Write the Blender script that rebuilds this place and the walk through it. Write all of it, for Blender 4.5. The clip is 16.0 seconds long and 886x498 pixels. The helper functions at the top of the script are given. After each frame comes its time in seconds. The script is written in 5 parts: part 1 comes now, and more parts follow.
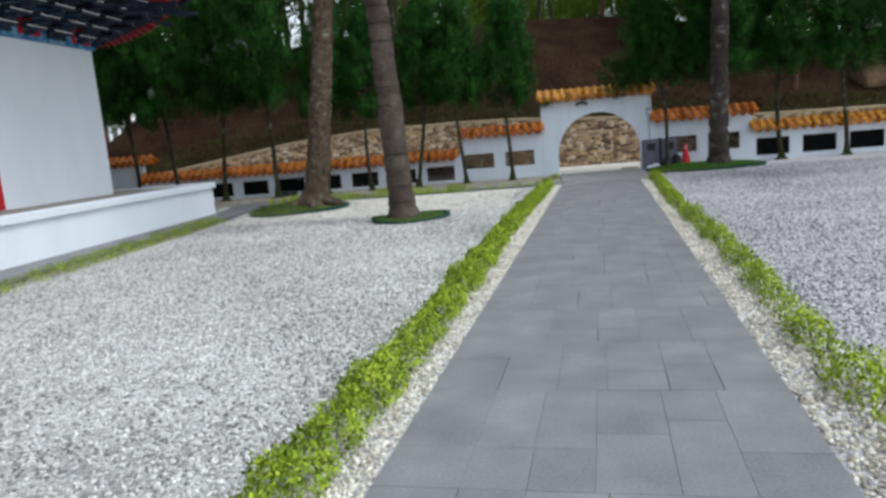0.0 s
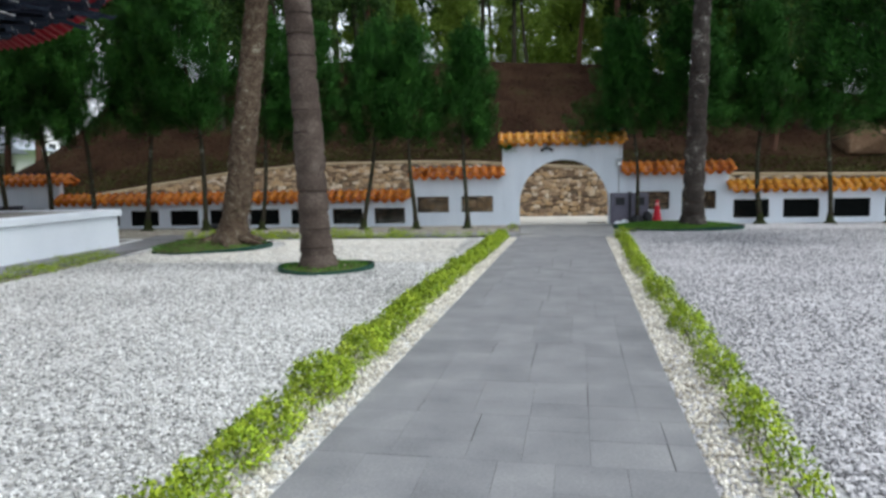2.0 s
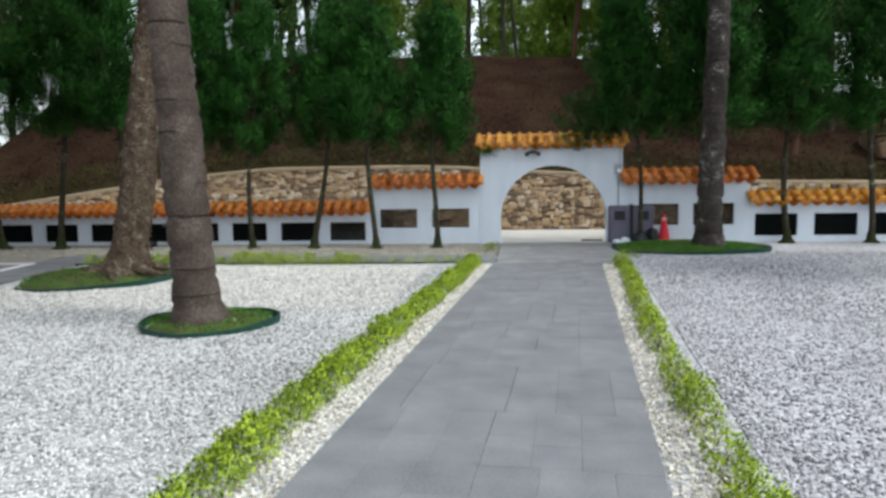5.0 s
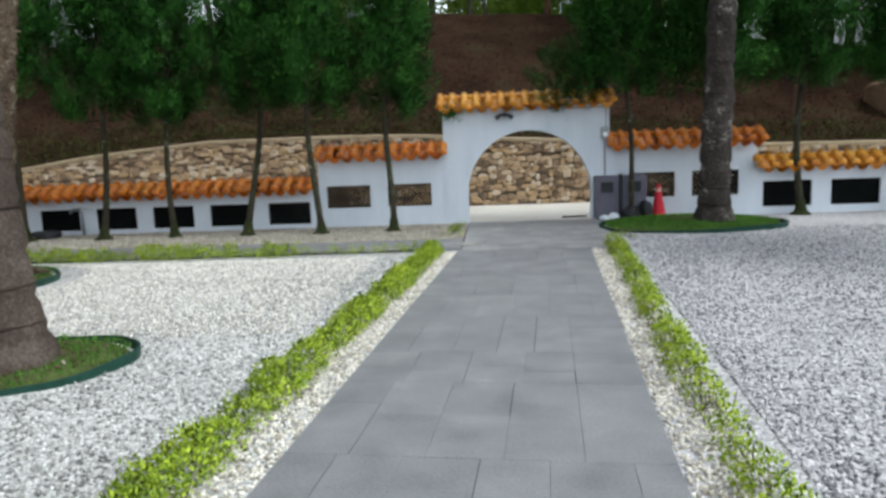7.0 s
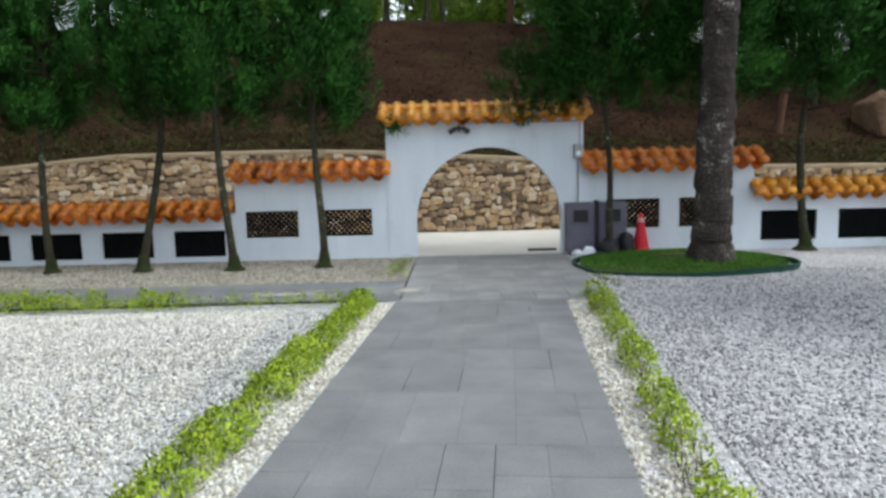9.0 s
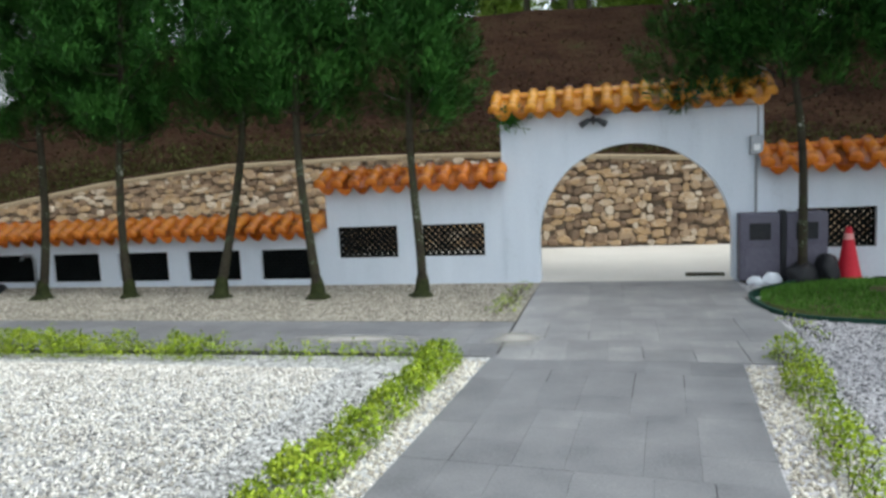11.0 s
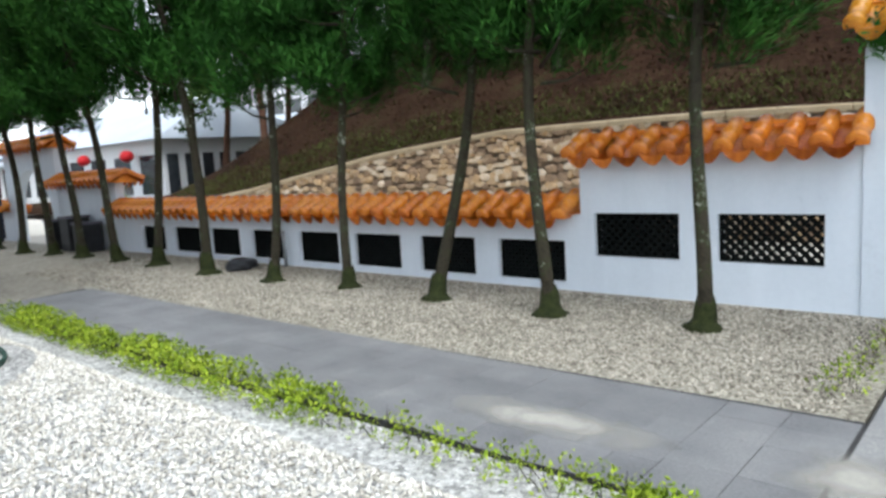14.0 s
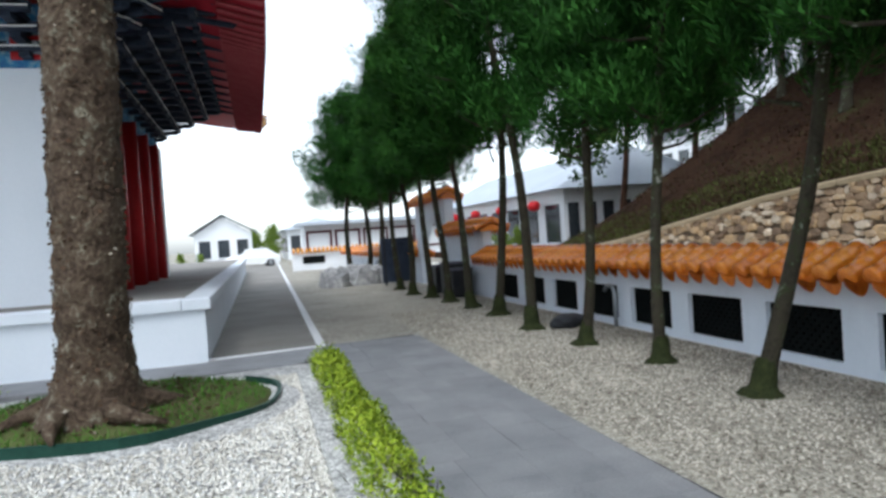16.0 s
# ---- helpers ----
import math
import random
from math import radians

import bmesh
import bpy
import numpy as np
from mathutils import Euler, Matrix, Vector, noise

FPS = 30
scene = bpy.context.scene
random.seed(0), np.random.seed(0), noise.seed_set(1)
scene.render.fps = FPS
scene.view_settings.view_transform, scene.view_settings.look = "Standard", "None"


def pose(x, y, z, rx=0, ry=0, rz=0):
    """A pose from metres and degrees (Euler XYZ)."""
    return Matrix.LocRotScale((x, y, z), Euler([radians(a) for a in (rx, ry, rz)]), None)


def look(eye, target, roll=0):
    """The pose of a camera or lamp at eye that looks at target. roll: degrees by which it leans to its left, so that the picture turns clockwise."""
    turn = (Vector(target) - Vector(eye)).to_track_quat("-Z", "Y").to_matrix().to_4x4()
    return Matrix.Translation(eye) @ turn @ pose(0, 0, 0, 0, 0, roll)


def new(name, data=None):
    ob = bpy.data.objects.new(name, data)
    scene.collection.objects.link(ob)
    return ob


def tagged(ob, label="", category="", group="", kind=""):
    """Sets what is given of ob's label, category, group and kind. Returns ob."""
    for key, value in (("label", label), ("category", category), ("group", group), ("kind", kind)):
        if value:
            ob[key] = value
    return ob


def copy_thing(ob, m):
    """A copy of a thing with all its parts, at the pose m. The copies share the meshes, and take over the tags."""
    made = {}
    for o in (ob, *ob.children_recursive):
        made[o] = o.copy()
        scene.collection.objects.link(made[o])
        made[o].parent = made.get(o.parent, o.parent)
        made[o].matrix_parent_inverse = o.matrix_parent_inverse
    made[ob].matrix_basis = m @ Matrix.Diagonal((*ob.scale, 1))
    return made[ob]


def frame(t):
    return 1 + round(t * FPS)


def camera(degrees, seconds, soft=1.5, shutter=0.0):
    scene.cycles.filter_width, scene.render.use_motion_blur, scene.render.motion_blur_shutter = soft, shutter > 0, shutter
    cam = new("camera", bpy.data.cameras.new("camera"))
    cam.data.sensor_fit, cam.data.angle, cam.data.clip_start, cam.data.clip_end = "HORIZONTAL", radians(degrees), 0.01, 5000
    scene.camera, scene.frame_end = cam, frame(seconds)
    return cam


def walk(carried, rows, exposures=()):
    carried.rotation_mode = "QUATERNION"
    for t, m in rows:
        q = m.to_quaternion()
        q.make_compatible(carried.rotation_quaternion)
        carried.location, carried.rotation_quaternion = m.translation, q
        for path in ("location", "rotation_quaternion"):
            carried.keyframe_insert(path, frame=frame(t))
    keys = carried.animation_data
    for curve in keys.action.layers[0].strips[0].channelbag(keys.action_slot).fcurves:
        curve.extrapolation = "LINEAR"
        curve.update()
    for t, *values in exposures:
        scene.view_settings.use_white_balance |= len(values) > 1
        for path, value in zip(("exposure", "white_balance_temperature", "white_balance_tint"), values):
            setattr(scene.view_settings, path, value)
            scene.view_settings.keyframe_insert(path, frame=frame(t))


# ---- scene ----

PATH = [
    (0, (-1.799, -1.383, 1.563), (-2.101, 0.569, 1.246), -4.8),
    (0.5, (-1.709, -0.768, 1.484), (-1.875, 1.21, 1.24), -4.4),
    (1, (-1.542, -0.151, 1.458), (-1.914, 1.793, 1.174), -5.7),
    (1.5, (-1.445, 0.349, 1.464), (-1.62, 2.328, 1.236), -0.6),
    (2, (-1.29, 1.03, 1.491), (-1.512, 3.006, 1.285), -1.0),
    (2.5, (-1.216, 1.597, 1.51), (-1.487, 3.569, 1.318), -0.9),
    (3, (-1.176, 2.186, 1.585), (-1.333, 4.173, 1.429), -0.2),
    (3.5, (-1.112, 2.793, 1.596), (-1.32, 4.776, 1.449), -0.7),
    (4, (-1.084, 3.428, 1.654), (-1.244, 5.411, 1.452), -0.7),
    (4.2, (-0.972, 3.587, 1.655), (-1.166, 5.57, 1.483), -1.0),
    (6.3, (-0.815, 6.206, 1.739), (-1.037, 8.172, 1.445), -1.0),
    (6.5, (-0.793, 6.44, 1.709), (-0.959, 8.41, 1.409), -0.5),
    (7, (-0.776, 7.083, 1.614), (-0.925, 9.057, 1.33), -2.2),
    (7.5, (-0.701, 7.787, 1.679), (-0.692, 9.754, 1.314), -0.1),
    (8, (-0.601, 8.398, 1.69), (-0.638, 10.364, 1.326), -1.3),
    (8.5, (-0.625, 9.046, 1.693), (-0.544, 11.019, 1.378), -0.9),
    (9, (-0.604, 9.636, 1.676), (-0.643, 11.62, 1.432), -1.5),
    (9.5, (-0.509, 10.236, 1.688), (-0.566, 12.223, 1.473), 1.2),
    (10, (-0.374, 10.883, 1.684), (-0.613, 12.855, 1.451), -1.9),
    (10.2, (-0.358, 11.154, 1.689), (-0.706, 13.112, 1.474), -2.9),
    (12.3, (-0.216, 13.527, 1.544), (-0.844, 15.408, 1.29), -1.9),
    (12.5, (-0.25, 13.744, 1.548), (-1.02, 15.572, 1.292), -2.5),
    (13, (-0.459, 14.142, 1.572), (-1.334, 15.922, 1.317), -1.9),
    (13.5, (-0.568, 14.584, 1.555), (-1.585, 16.295, 1.354), -3.0),
    (14, (-0.626, 15.305, 1.583), (-1.929, 16.801, 1.328), -3.4),
    (14.5, (-0.799, 15.812, 1.568), (-2.3, 17.119, 1.369), -4.8),
    (15, (-0.898, 16.283, 1.578), (-2.634, 17.275, 1.524), -3.5),
    (15.5, (-1.011, 16.772, 1.523), (-2.869, 17.508, 1.458), -2.3),
    (16, (-1.076, 17.316, 1.462), (-3.008, 17.83, 1.422), -3.9),
]
cam = camera(64.8, 16.0, soft=3.0)
walk(cam, [(t, look(e, g, r)) for t, e, g, r in PATH], exposures=[(0.0, -0.42, 6200, 7), (3.0, -0.2, 6250, 6.5), (10.0, -0.1, 6250, 4.5), (12.5, 0.0, 6200, 6), (13.4, 0.06, 6200, 6.5), (14.1, 0.28, 6200, 6.5), (14.6, 0.27, 6200, 6.5), (15.2, 0.22, 6150, 7), (16.0, -0.1, 6000, 7)])

# ---- light: a bright overcast sky and a wide soft sun ----
world = bpy.data.worlds.new("world")
scene.world = world
world.use_nodes = True
wn = world.node_tree.nodes
wl = world.node_tree.links
sky = wn.new("ShaderNodeTexSky")
sky.sky_type = 'NISHITA'
sky.sun_disc = False
sky.sun_elevation = radians(54)
sky.sun_rotation = radians(114)
sky.dust_density = 1.5
sky.air_density = 1.0
pale = wn.new("ShaderNodeHueSaturation")
pale.inputs["Saturation"].default_value = 0.25
pale.inputs["Value"].default_value = 2.3
wl.new(sky.outputs[0], pale.inputs["Color"])
wl.new(pale.outputs[0], wn["Background"].inputs[0])
wn["Background"].inputs[1].default_value = 0.15
sun_data = bpy.data.lights.new("sun", "SUN")
sun_data.energy = 1.5
sun_data.angle = radians(18)
sun_data.color = (1.0, 0.98, 0.95)
sun = new("sun", sun_data)
sun.matrix_world = look((20, -9, 30), (0, 0, 0))


# ---- materials ----
def material(name, stops, scale=4.0, fine=40.0, rough=0.8, bump=0.3, metal=0.0, spec=0.2, mix=0.45,
             island=0.0, obj=0.0, detail=6.0, dist=0.01, coord="Object", stretch=1.0):
    """Two scales of noise over a colour ramp, with bump; island and obj vary the value of each piece."""
    m = bpy.data.materials.new(name)
    m.use_nodes = True
    n, l = m.node_tree.nodes, m.node_tree.links
    b = n["Principled BSDF"]
    b.inputs["Roughness"].default_value = rough
    b.inputs["Metallic"].default_value = metal
    b.inputs["Specular IOR Level"].default_value = spec
    if coord == "Position":
        tc = n.new("ShaderNodeNewGeometry")
    else:
        tc = n.new("ShaderNodeTexCoord")
    big = n.new("ShaderNodeTexNoise")
    big.inputs["Scale"].default_value = scale
    big.inputs["Detail"].default_value = detail
    small = n.new("ShaderNodeTexNoise")
    small.inputs["Scale"].default_value = fine
    small.inputs["Detail"].default_value = 4.0
    if stretch != 1.0:
        mp = n.new("ShaderNodeMapping")
        mp.inputs["Scale"].default_value = (1.0, 1.0, stretch)
        l.new(tc.outputs[coord], mp.inputs["Vector"])
        l.new(mp.outputs[0], big.inputs["Vector"])
    else:
        l.new(tc.outputs[coord], big.inputs["Vector"])
    l.new(tc.outputs[coord], small.inputs["Vector"])
    mx = n.new("ShaderNodeMix")
    mx.inputs[0].default_value = mix
    l.new(big.outputs["Fac"], mx.inputs[2])
    l.new(small.outputs["Fac"], mx.inputs[3])
    val = mx.outputs[0]
    for amount, node_type, socket in ((island, "ShaderNodeNewGeometry", "Random Per Island"), (obj, "ShaderNodeObjectInfo", "Random")):
        if amount:
            src = n.new(node_type)
            ma = n.new("ShaderNodeMath")
            ma.operation = 'MULTIPLY_ADD'
            sb = n.new("ShaderNodeMath")
            sb.operation = 'SUBTRACT'
            sb.inputs[1].default_value = 0.5
            l.new(src.outputs[socket], sb.inputs[0])
            l.new(sb.outputs[0], ma.inputs[0])
            ma.inputs[1].default_value = amount
            l.new(val, ma.inputs[2])
            val = ma.outputs[0]
    ramp = n.new("ShaderNodeValToRGB")
    l.new(val, ramp.inputs[0])
    cr = ramp.color_ramp
    while len(cr.elements) < len(stops):
        cr.elements.new(0.5)
    for e, (p, c) in zip(cr.elements, stops):
        e.position = p
        e.color = (*c, 1)
    l.new(ramp.outputs[0], b.inputs["Base Color"])
    if bump:
        bp = n.new("ShaderNodeBump")
        bp.inputs["Strength"].default_value = bump
        bp.inputs["Distance"].default_value = dist
        l.new(small.outputs["Fac"], bp.inputs["Height"])
        l.new(bp.outputs[0], b.inputs["Normal"])
    return m


def two(a, c, lo=0.3, hi=0.7):
    return [(lo, a), (hi, c)]


def leafy(name, stops, island=0.5, **kw):
    m = material(name, stops, bump=0.0, rough=0.6, spec=0.06, island=island, mix=0.2, **kw)
    return m


def pebbly(name, stops, cell, bump=0.8, mixin=0.5):
    """Loose gravel: cells of stone colour with a rounded relief."""
    m = bpy.data.materials.new(name)
    m.use_nodes = True
    n, l = m.node_tree.nodes, m.node_tree.links
    b = n["Principled BSDF"]
    b.inputs["Roughness"].default_value = 0.75
    tc = n.new("ShaderNodeTexCoord")
    vo = n.new("ShaderNodeTexVoronoi")
    vo.inputs["Scale"].default_value = 1.0 / cell
    l.new(tc.outputs["Object"], vo.inputs["Vector"])
    no = n.new("ShaderNodeTexNoise")
    no.inputs["Scale"].default_value = 0.6
    no.inputs["Detail"].default_value = 5
    l.new(tc.outputs["Object"], no.inputs["Vector"])
    sx = n.new("ShaderNodeSeparateColor")
    l.new(vo.outputs["Color"], sx.inputs[0])
    mx = n.new("ShaderNodeMix")
    mx.inputs[0].default_value = 1 - mixin
    l.new(sx.outputs[0], mx.inputs[2])
    l.new(no.outputs["Fac"], mx.inputs[3])
    ramp = n.new("ShaderNodeValToRGB")
    cr = ramp.color_ramp
    while len(cr.elements) < len(stops):
        cr.elements.new(0.5)
    for e, (p, c) in zip(cr.elements, stops):
        e.position = p
        e.color = (*c, 1)
    l.new(mx.outputs[0], ramp.inputs[0])
    l.new(ramp.outputs[0], b.inputs["Base Color"])
    bp = n.new("ShaderNodeBump")
    bp.invert = True
    bp.inputs["Strength"].default_value = bump
    bp.inputs["Distance"].default_value = cell
    l.new(vo.outputs["Distance"], bp.inputs["Height"])
    l.new(bp.outputs[0], b.inputs["Normal"])
    return m


WHITE = material("white_paint", [(0.22, (0.50, 0.55, 0.61)), (0.40, (0.625, 0.685, 0.76)), (0.7, (0.69, 0.75, 0.825))], 3.5, 25, 0.75, 0.15, stretch=0.18, mix=0.3)
PODIUM = material("podium_paint", [(0.25, (0.66, 0.71, 0.765)), (0.45, (0.72, 0.77, 0.825)), (0.7, (0.765, 0.81, 0.865))], 1.2, 25, 0.7, 0.1, stretch=0.5, mix=0.3)
SLATE = material("slate_slab", [(0.28, (0.13, 0.133, 0.142)), (0.46, (0.192, 0.195, 0.204)), (0.58, (0.232, 0.235, 0.243)), (0.74, (0.32, 0.32, 0.318))], 2.6, 60, 0.5, 0.25, spec=0.40, obj=0.10, coord="Position", mix=0.45, detail=11.0)
SLATE_DUSTY = material("dusty_slate_slab", [(0.28, (0.165, 0.168, 0.175)), (0.46, (0.235, 0.238, 0.242)), (0.58, (0.295, 0.296, 0.296)), (0.70, (0.44, 0.435, 0.42))], 1.8, 60, 0.5, 0.25, spec=0.40, obj=0.10, coord="Position", mix=0.4, detail=11.0)
SLATE_BED = material("slate_bed", two((0.03, 0.03, 0.031), (0.10, 0.10, 0.102)), 1.1, 12, 0.9, 0.3)
ASPHALT = material("asphalt", two((0.19, 0.18, 0.165), (0.36, 0.345, 0.32)), 0.7, 60, 0.9, 0.4)
CONCRETE = material("pale_concrete", two((0.55, 0.53, 0.47), (0.72, 0.69, 0.63)), 0.6, 30, 0.85, 0.2)
LINE = material("line_paint", two((0.72, 0.73, 0.74), (0.85, 0.86, 0.87)), 1.5, 30, 0.7, 0.1)
GRAVEL = pebbly("gravel_bed", [(0.2, (0.22, 0.22, 0.215)), (0.45, (0.46, 0.46, 0.45)), (0.75, (0.78, 0.78, 0.76))], 0.028)
GRAVEL_D = pebbly("gravel_bed_grey", [(0.2, (0.22, 0.217, 0.225)), (0.45, (0.45, 0.443, 0.457)), (0.75, (0.70, 0.69, 0.705))], 0.028)
GRAVEL_TAN = pebbly("gravel_tan", [(0.2, (0.17, 0.153, 0.12)), (0.5, (0.355, 0.33, 0.27)), (0.8, (0.54, 0.51, 0.43))], 0.026)
PEBBLE = material("pebble", [(0.15, (0.18, 0.18, 0.175)), (0.45, (0.47, 0.465, 0.44)), (0.62, (0.58, 0.58, 0.56)), (0.85, (0.80, 0.80, 0.78))], 0.45, 30, 0.6, 0.0, island=0.8, mix=0.1)
PEBBLE_C = material("pebble_white", [(0.2, (0.42, 0.395, 0.34)), (0.5, (0.70, 0.675, 0.61)), (0.8, (0.88, 0.86, 0.80))], 3, 30, 0.6, 0.0, island=0.7, mix=0.3)
PEBBLE_T = material("pebble_tan", [(0.2, (0.14, 0.125, 0.098)), (0.5, (0.37, 0.34, 0.28)), (0.8, (0.62, 0.58, 0.50))], 3, 30, 0.6, 0.0, island=0.8, mix=0.3)
PEBBLE_D = material("pebble_grey", [(0.2, (0.16, 0.158, 0.165)), (0.5, (0.40, 0.393, 0.41)), (0.8, (0.66, 0.65, 0.66))], 0.45, 30, 0.6, 0.0, island=0.8, mix=0.1)
PEBBLE_W = material("pebble_cream", [(0.2, (0.34, 0.31, 0.25)), (0.5, (0.62, 0.58, 0.49)), (0.8, (0.85, 0.82, 0.74))], 3, 30, 0.6, 0.0, island=0.8, mix=0.3)
GLAZE = material("orange_glaze", [(0.22, (0.36, 0.072, 0.010)), (0.5, (0.64, 0.185, 0.016)), (0.8, (0.80, 0.34, 0.04))], 3, 22, 0.2, 0.1, spec=0.65, obj=0.15)
GLAZE_Y = material("amber_glaze", [(0.25, (0.42, 0.13, 0.012)), (0.5, (0.70, 0.30, 0.025)), (0.8, (0.88, 0.50, 0.08))], 3, 22, 0.18, 0.1, spec=0.65, obj=0.18)
STONE = material("rubble_stone", [(0.12, (0.17, 0.12, 0.085)), (0.34, (0.31, 0.215, 0.14)), (0.48, (0.44, 0.33, 0.225)), (0.62, (0.47, 0.315, 0.165)), (0.84, (0.62, 0.53, 0.42))],
                 2.5, 26, 0.85, 0.5, island=0.75, mix=0.5)
STONE_P = material("rubble_stone_piece", [(0.12, (0.17, 0.12, 0.085)), (0.34, (0.31, 0.215, 0.14)), (0.48, (0.44, 0.33, 0.225)), (0.62, (0.47, 0.315, 0.165)), (0.84, (0.62, 0.53, 0.42))],
                   2.5, 26, 0.85, 0.5, obj=0.75, mix=0.5)
MORTAR = material("mortar", two((0.13, 0.10, 0.075), (0.25, 0.20, 0.15)), 4, 40, 0.95, 0.4)
COPING = material("coping", two((0.34, 0.27, 0.17), (0.50, 0.41, 0.28)), 2, 30, 0.85, 0.3)
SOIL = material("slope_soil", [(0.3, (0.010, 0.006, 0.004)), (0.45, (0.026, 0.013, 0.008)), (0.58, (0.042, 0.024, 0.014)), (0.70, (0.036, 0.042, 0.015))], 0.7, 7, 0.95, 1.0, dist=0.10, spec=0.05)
LAWN = material("hill_grass", two((0.13, 0.20, 0.03), (0.24, 0.34, 0.06)), 0.4, 20, 0.9, 0.5, dist=0.03)
TURF = material("bed_turf", [(0.3, (0.06, 0.045, 0.028)), (0.5, (0.075, 0.085, 0.03)), (0.7, (0.11, 0.15, 0.04))], 3, 30, 0.9, 0.6, dist=0.03)
LEAF = leafy("privet_leaf", [(0.18, (0.06, 0.10, 0.018)), (0.42, (0.24, 0.36, 0.032)), (0.62, (0.42, 0.53, 0.05)), (0.85, (0.52, 0.60, 0.09))], island=0.34, scale=5.0)
GRASS = leafy("grass_blade", [(0.2, (0.04, 0.10, 0.015)), (0.8, (0.11, 0.24, 0.04))], scale=1.5)
NEEDLE = leafy("pine_needle", [(0.22, (0.008, 0.026, 0.007)), (0.45, (0.022, 0.078, 0.014)), (0.62, (0.045, 0.15, 0.024)), (0.8, (0.085, 0.23, 0.04))], island=0.22, scale=2.2)
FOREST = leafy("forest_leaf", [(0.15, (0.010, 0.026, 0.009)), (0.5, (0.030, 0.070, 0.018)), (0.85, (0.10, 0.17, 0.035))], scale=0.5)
# Sunlight on the hilltop trees is put into this paler leaf green.
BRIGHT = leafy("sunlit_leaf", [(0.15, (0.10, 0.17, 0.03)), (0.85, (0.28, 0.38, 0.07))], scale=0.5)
BARK = material("pine_bark", [(0.3, (0.016, 0.014, 0.010)), (0.5, (0.042, 0.036, 0.025)), (0.58, (0.032, 0.042, 0.016)), (0.655, (0.30, 0.30, 0.27))], 4.2, 30, 0.95, 0.9, dist=0.02)
BARK_RING = material("ringed_bark", [(0.32, (0.030, 0.022, 0.018)), (0.5, (0.068, 0.051, 0.042)), (0.68, (0.135, 0.112, 0.094))], 3.0, 35, 0.9, 0.7, dist=0.015)
BARK_ROUGH = material("rough_bark", [(0.32, (0.026, 0.018, 0.012)), (0.46, (0.075, 0.052, 0.036)), (0.56, (0.105, 0.078, 0.054)), (0.64, (0.19, 0.175, 0.13)), (0.76, (0.36, 0.34, 0.28))], 6, 24, 0.95, 1.0, dist=0.04)
BARK_DARK = material("dark_bark", [(0.3, (0.014, 0.012, 0.011)), (0.5, (0.042, 0.035, 0.031)), (0.58, (0.075, 0.066, 0.058)), (0.64, (0.27, 0.26, 0.24))], 3.2, 24, 0.95, 1.0, dist=0.04)
SCAR = material("leaf_scar_bark", two((0.018, 0.013, 0.011), (0.05, 0.037, 0.03)), 4, 30, 0.95, 0.5)
FLAKE = leafy("bark_flakes", [(0.1, (0.02, 0.014, 0.010)), (0.5, (0.085, 0.052, 0.032)), (0.75, (0.15, 0.12, 0.085)), (0.88, (0.40, 0.37, 0.31))], scale=2.0)
BARK_RED = material("reddish_bark", two((0.055, 0.028, 0.018), (0.14, 0.075, 0.05)), 3, 25, 0.95, 0.8, dist=0.03)
BLACK = material("black_lattice", two((0.003, 0.004, 0.004), (0.008, 0.010, 0.010)), 5, 40, 0.8, 0.1, spec=0.05)
EDGING = material("green_edging", two((0.008, 0.035, 0.025), (0.02, 0.07, 0.05)), 4, 30, 0.5, 0.2)
RED = material("red_lacquer", two((0.42, 0.012, 0.018), (0.55, 0.025, 0.03)), 1.5, 20, 0.4, 0.05)
SOFFIT = material("soffit_red", two((0.30, 0.012, 0.024), (0.42, 0.022, 0.04)), 1.2, 20, 0.6, 0.1)
MAROON = material("maroon_frame", two((0.05, 0.010, 0.014), (0.10, 0.020, 0.025)), 3, 30, 0.6, 0.1)
RAFTER = material("faded_rafter_red", two((0.34, 0.05, 0.065), (0.45, 0.11, 0.12)), 3, 30, 0.6, 0.1)
BLUE = material("painted_blue", [(0.3, (0.02, 0.05, 0.20)), (0.5, (0.05, 0.22, 0.42)), (0.62, (0.30, 0.45, 0.50)), (0.75, (0.25, 0.03, 0.04))], 5, 12, 0.6, 0.05)
DARKBLUE = material("bracket_blue", two((0.012, 0.018, 0.035), (0.04, 0.055, 0.085)), 4, 20, 0.7, 0.1)
GREY = material("grey_plastic", two((0.085, 0.08, 0.115), (0.15, 0.145, 0.18)), 3, 30, 0.55, 0.1)
DARK = material("dark_plastic", two((0.012, 0.013, 0.016), (0.03, 0.032, 0.036)), 4, 30, 0.5, 0.1)
CONE = material("cone_red", two((0.45, 0.012, 0.03), (0.56, 0.03, 0.05)), 4, 30, 0.5, 0.05)
METAL = material("grey_metal", two((0.22, 0.24, 0.26), (0.35, 0.37, 0.39)), 5, 40, 0.4, 0.05, metal=0.6)
DARKMETAL = material("dark_metal", two((0.03, 0.035, 0.04), (0.07, 0.075, 0.08)), 5, 40, 0.5, 0.05)
BARE_ROCK = material("tan_rock", [(0.3, (0.10, 0.065, 0.04)), (0.55, (0.22, 0.14, 0.085)), (0.8, (0.34, 0.26, 0.18))], 1.2, 12, 0.9, 0.6, dist=0.05)
ROCK = material("pale_rock", [(0.34, (0.13, 0.13, 0.135)), (0.5, (0.34, 0.34, 0.34)), (0.7, (0.66, 0.65, 0.62))], 3.5, 18, 0.85, 0.6, dist=0.05)
BUILD = material("building_white", two((0.68, 0.70, 0.73), (0.80, 0.82, 0.84)), 0.4, 10, 0.7, 0.1)
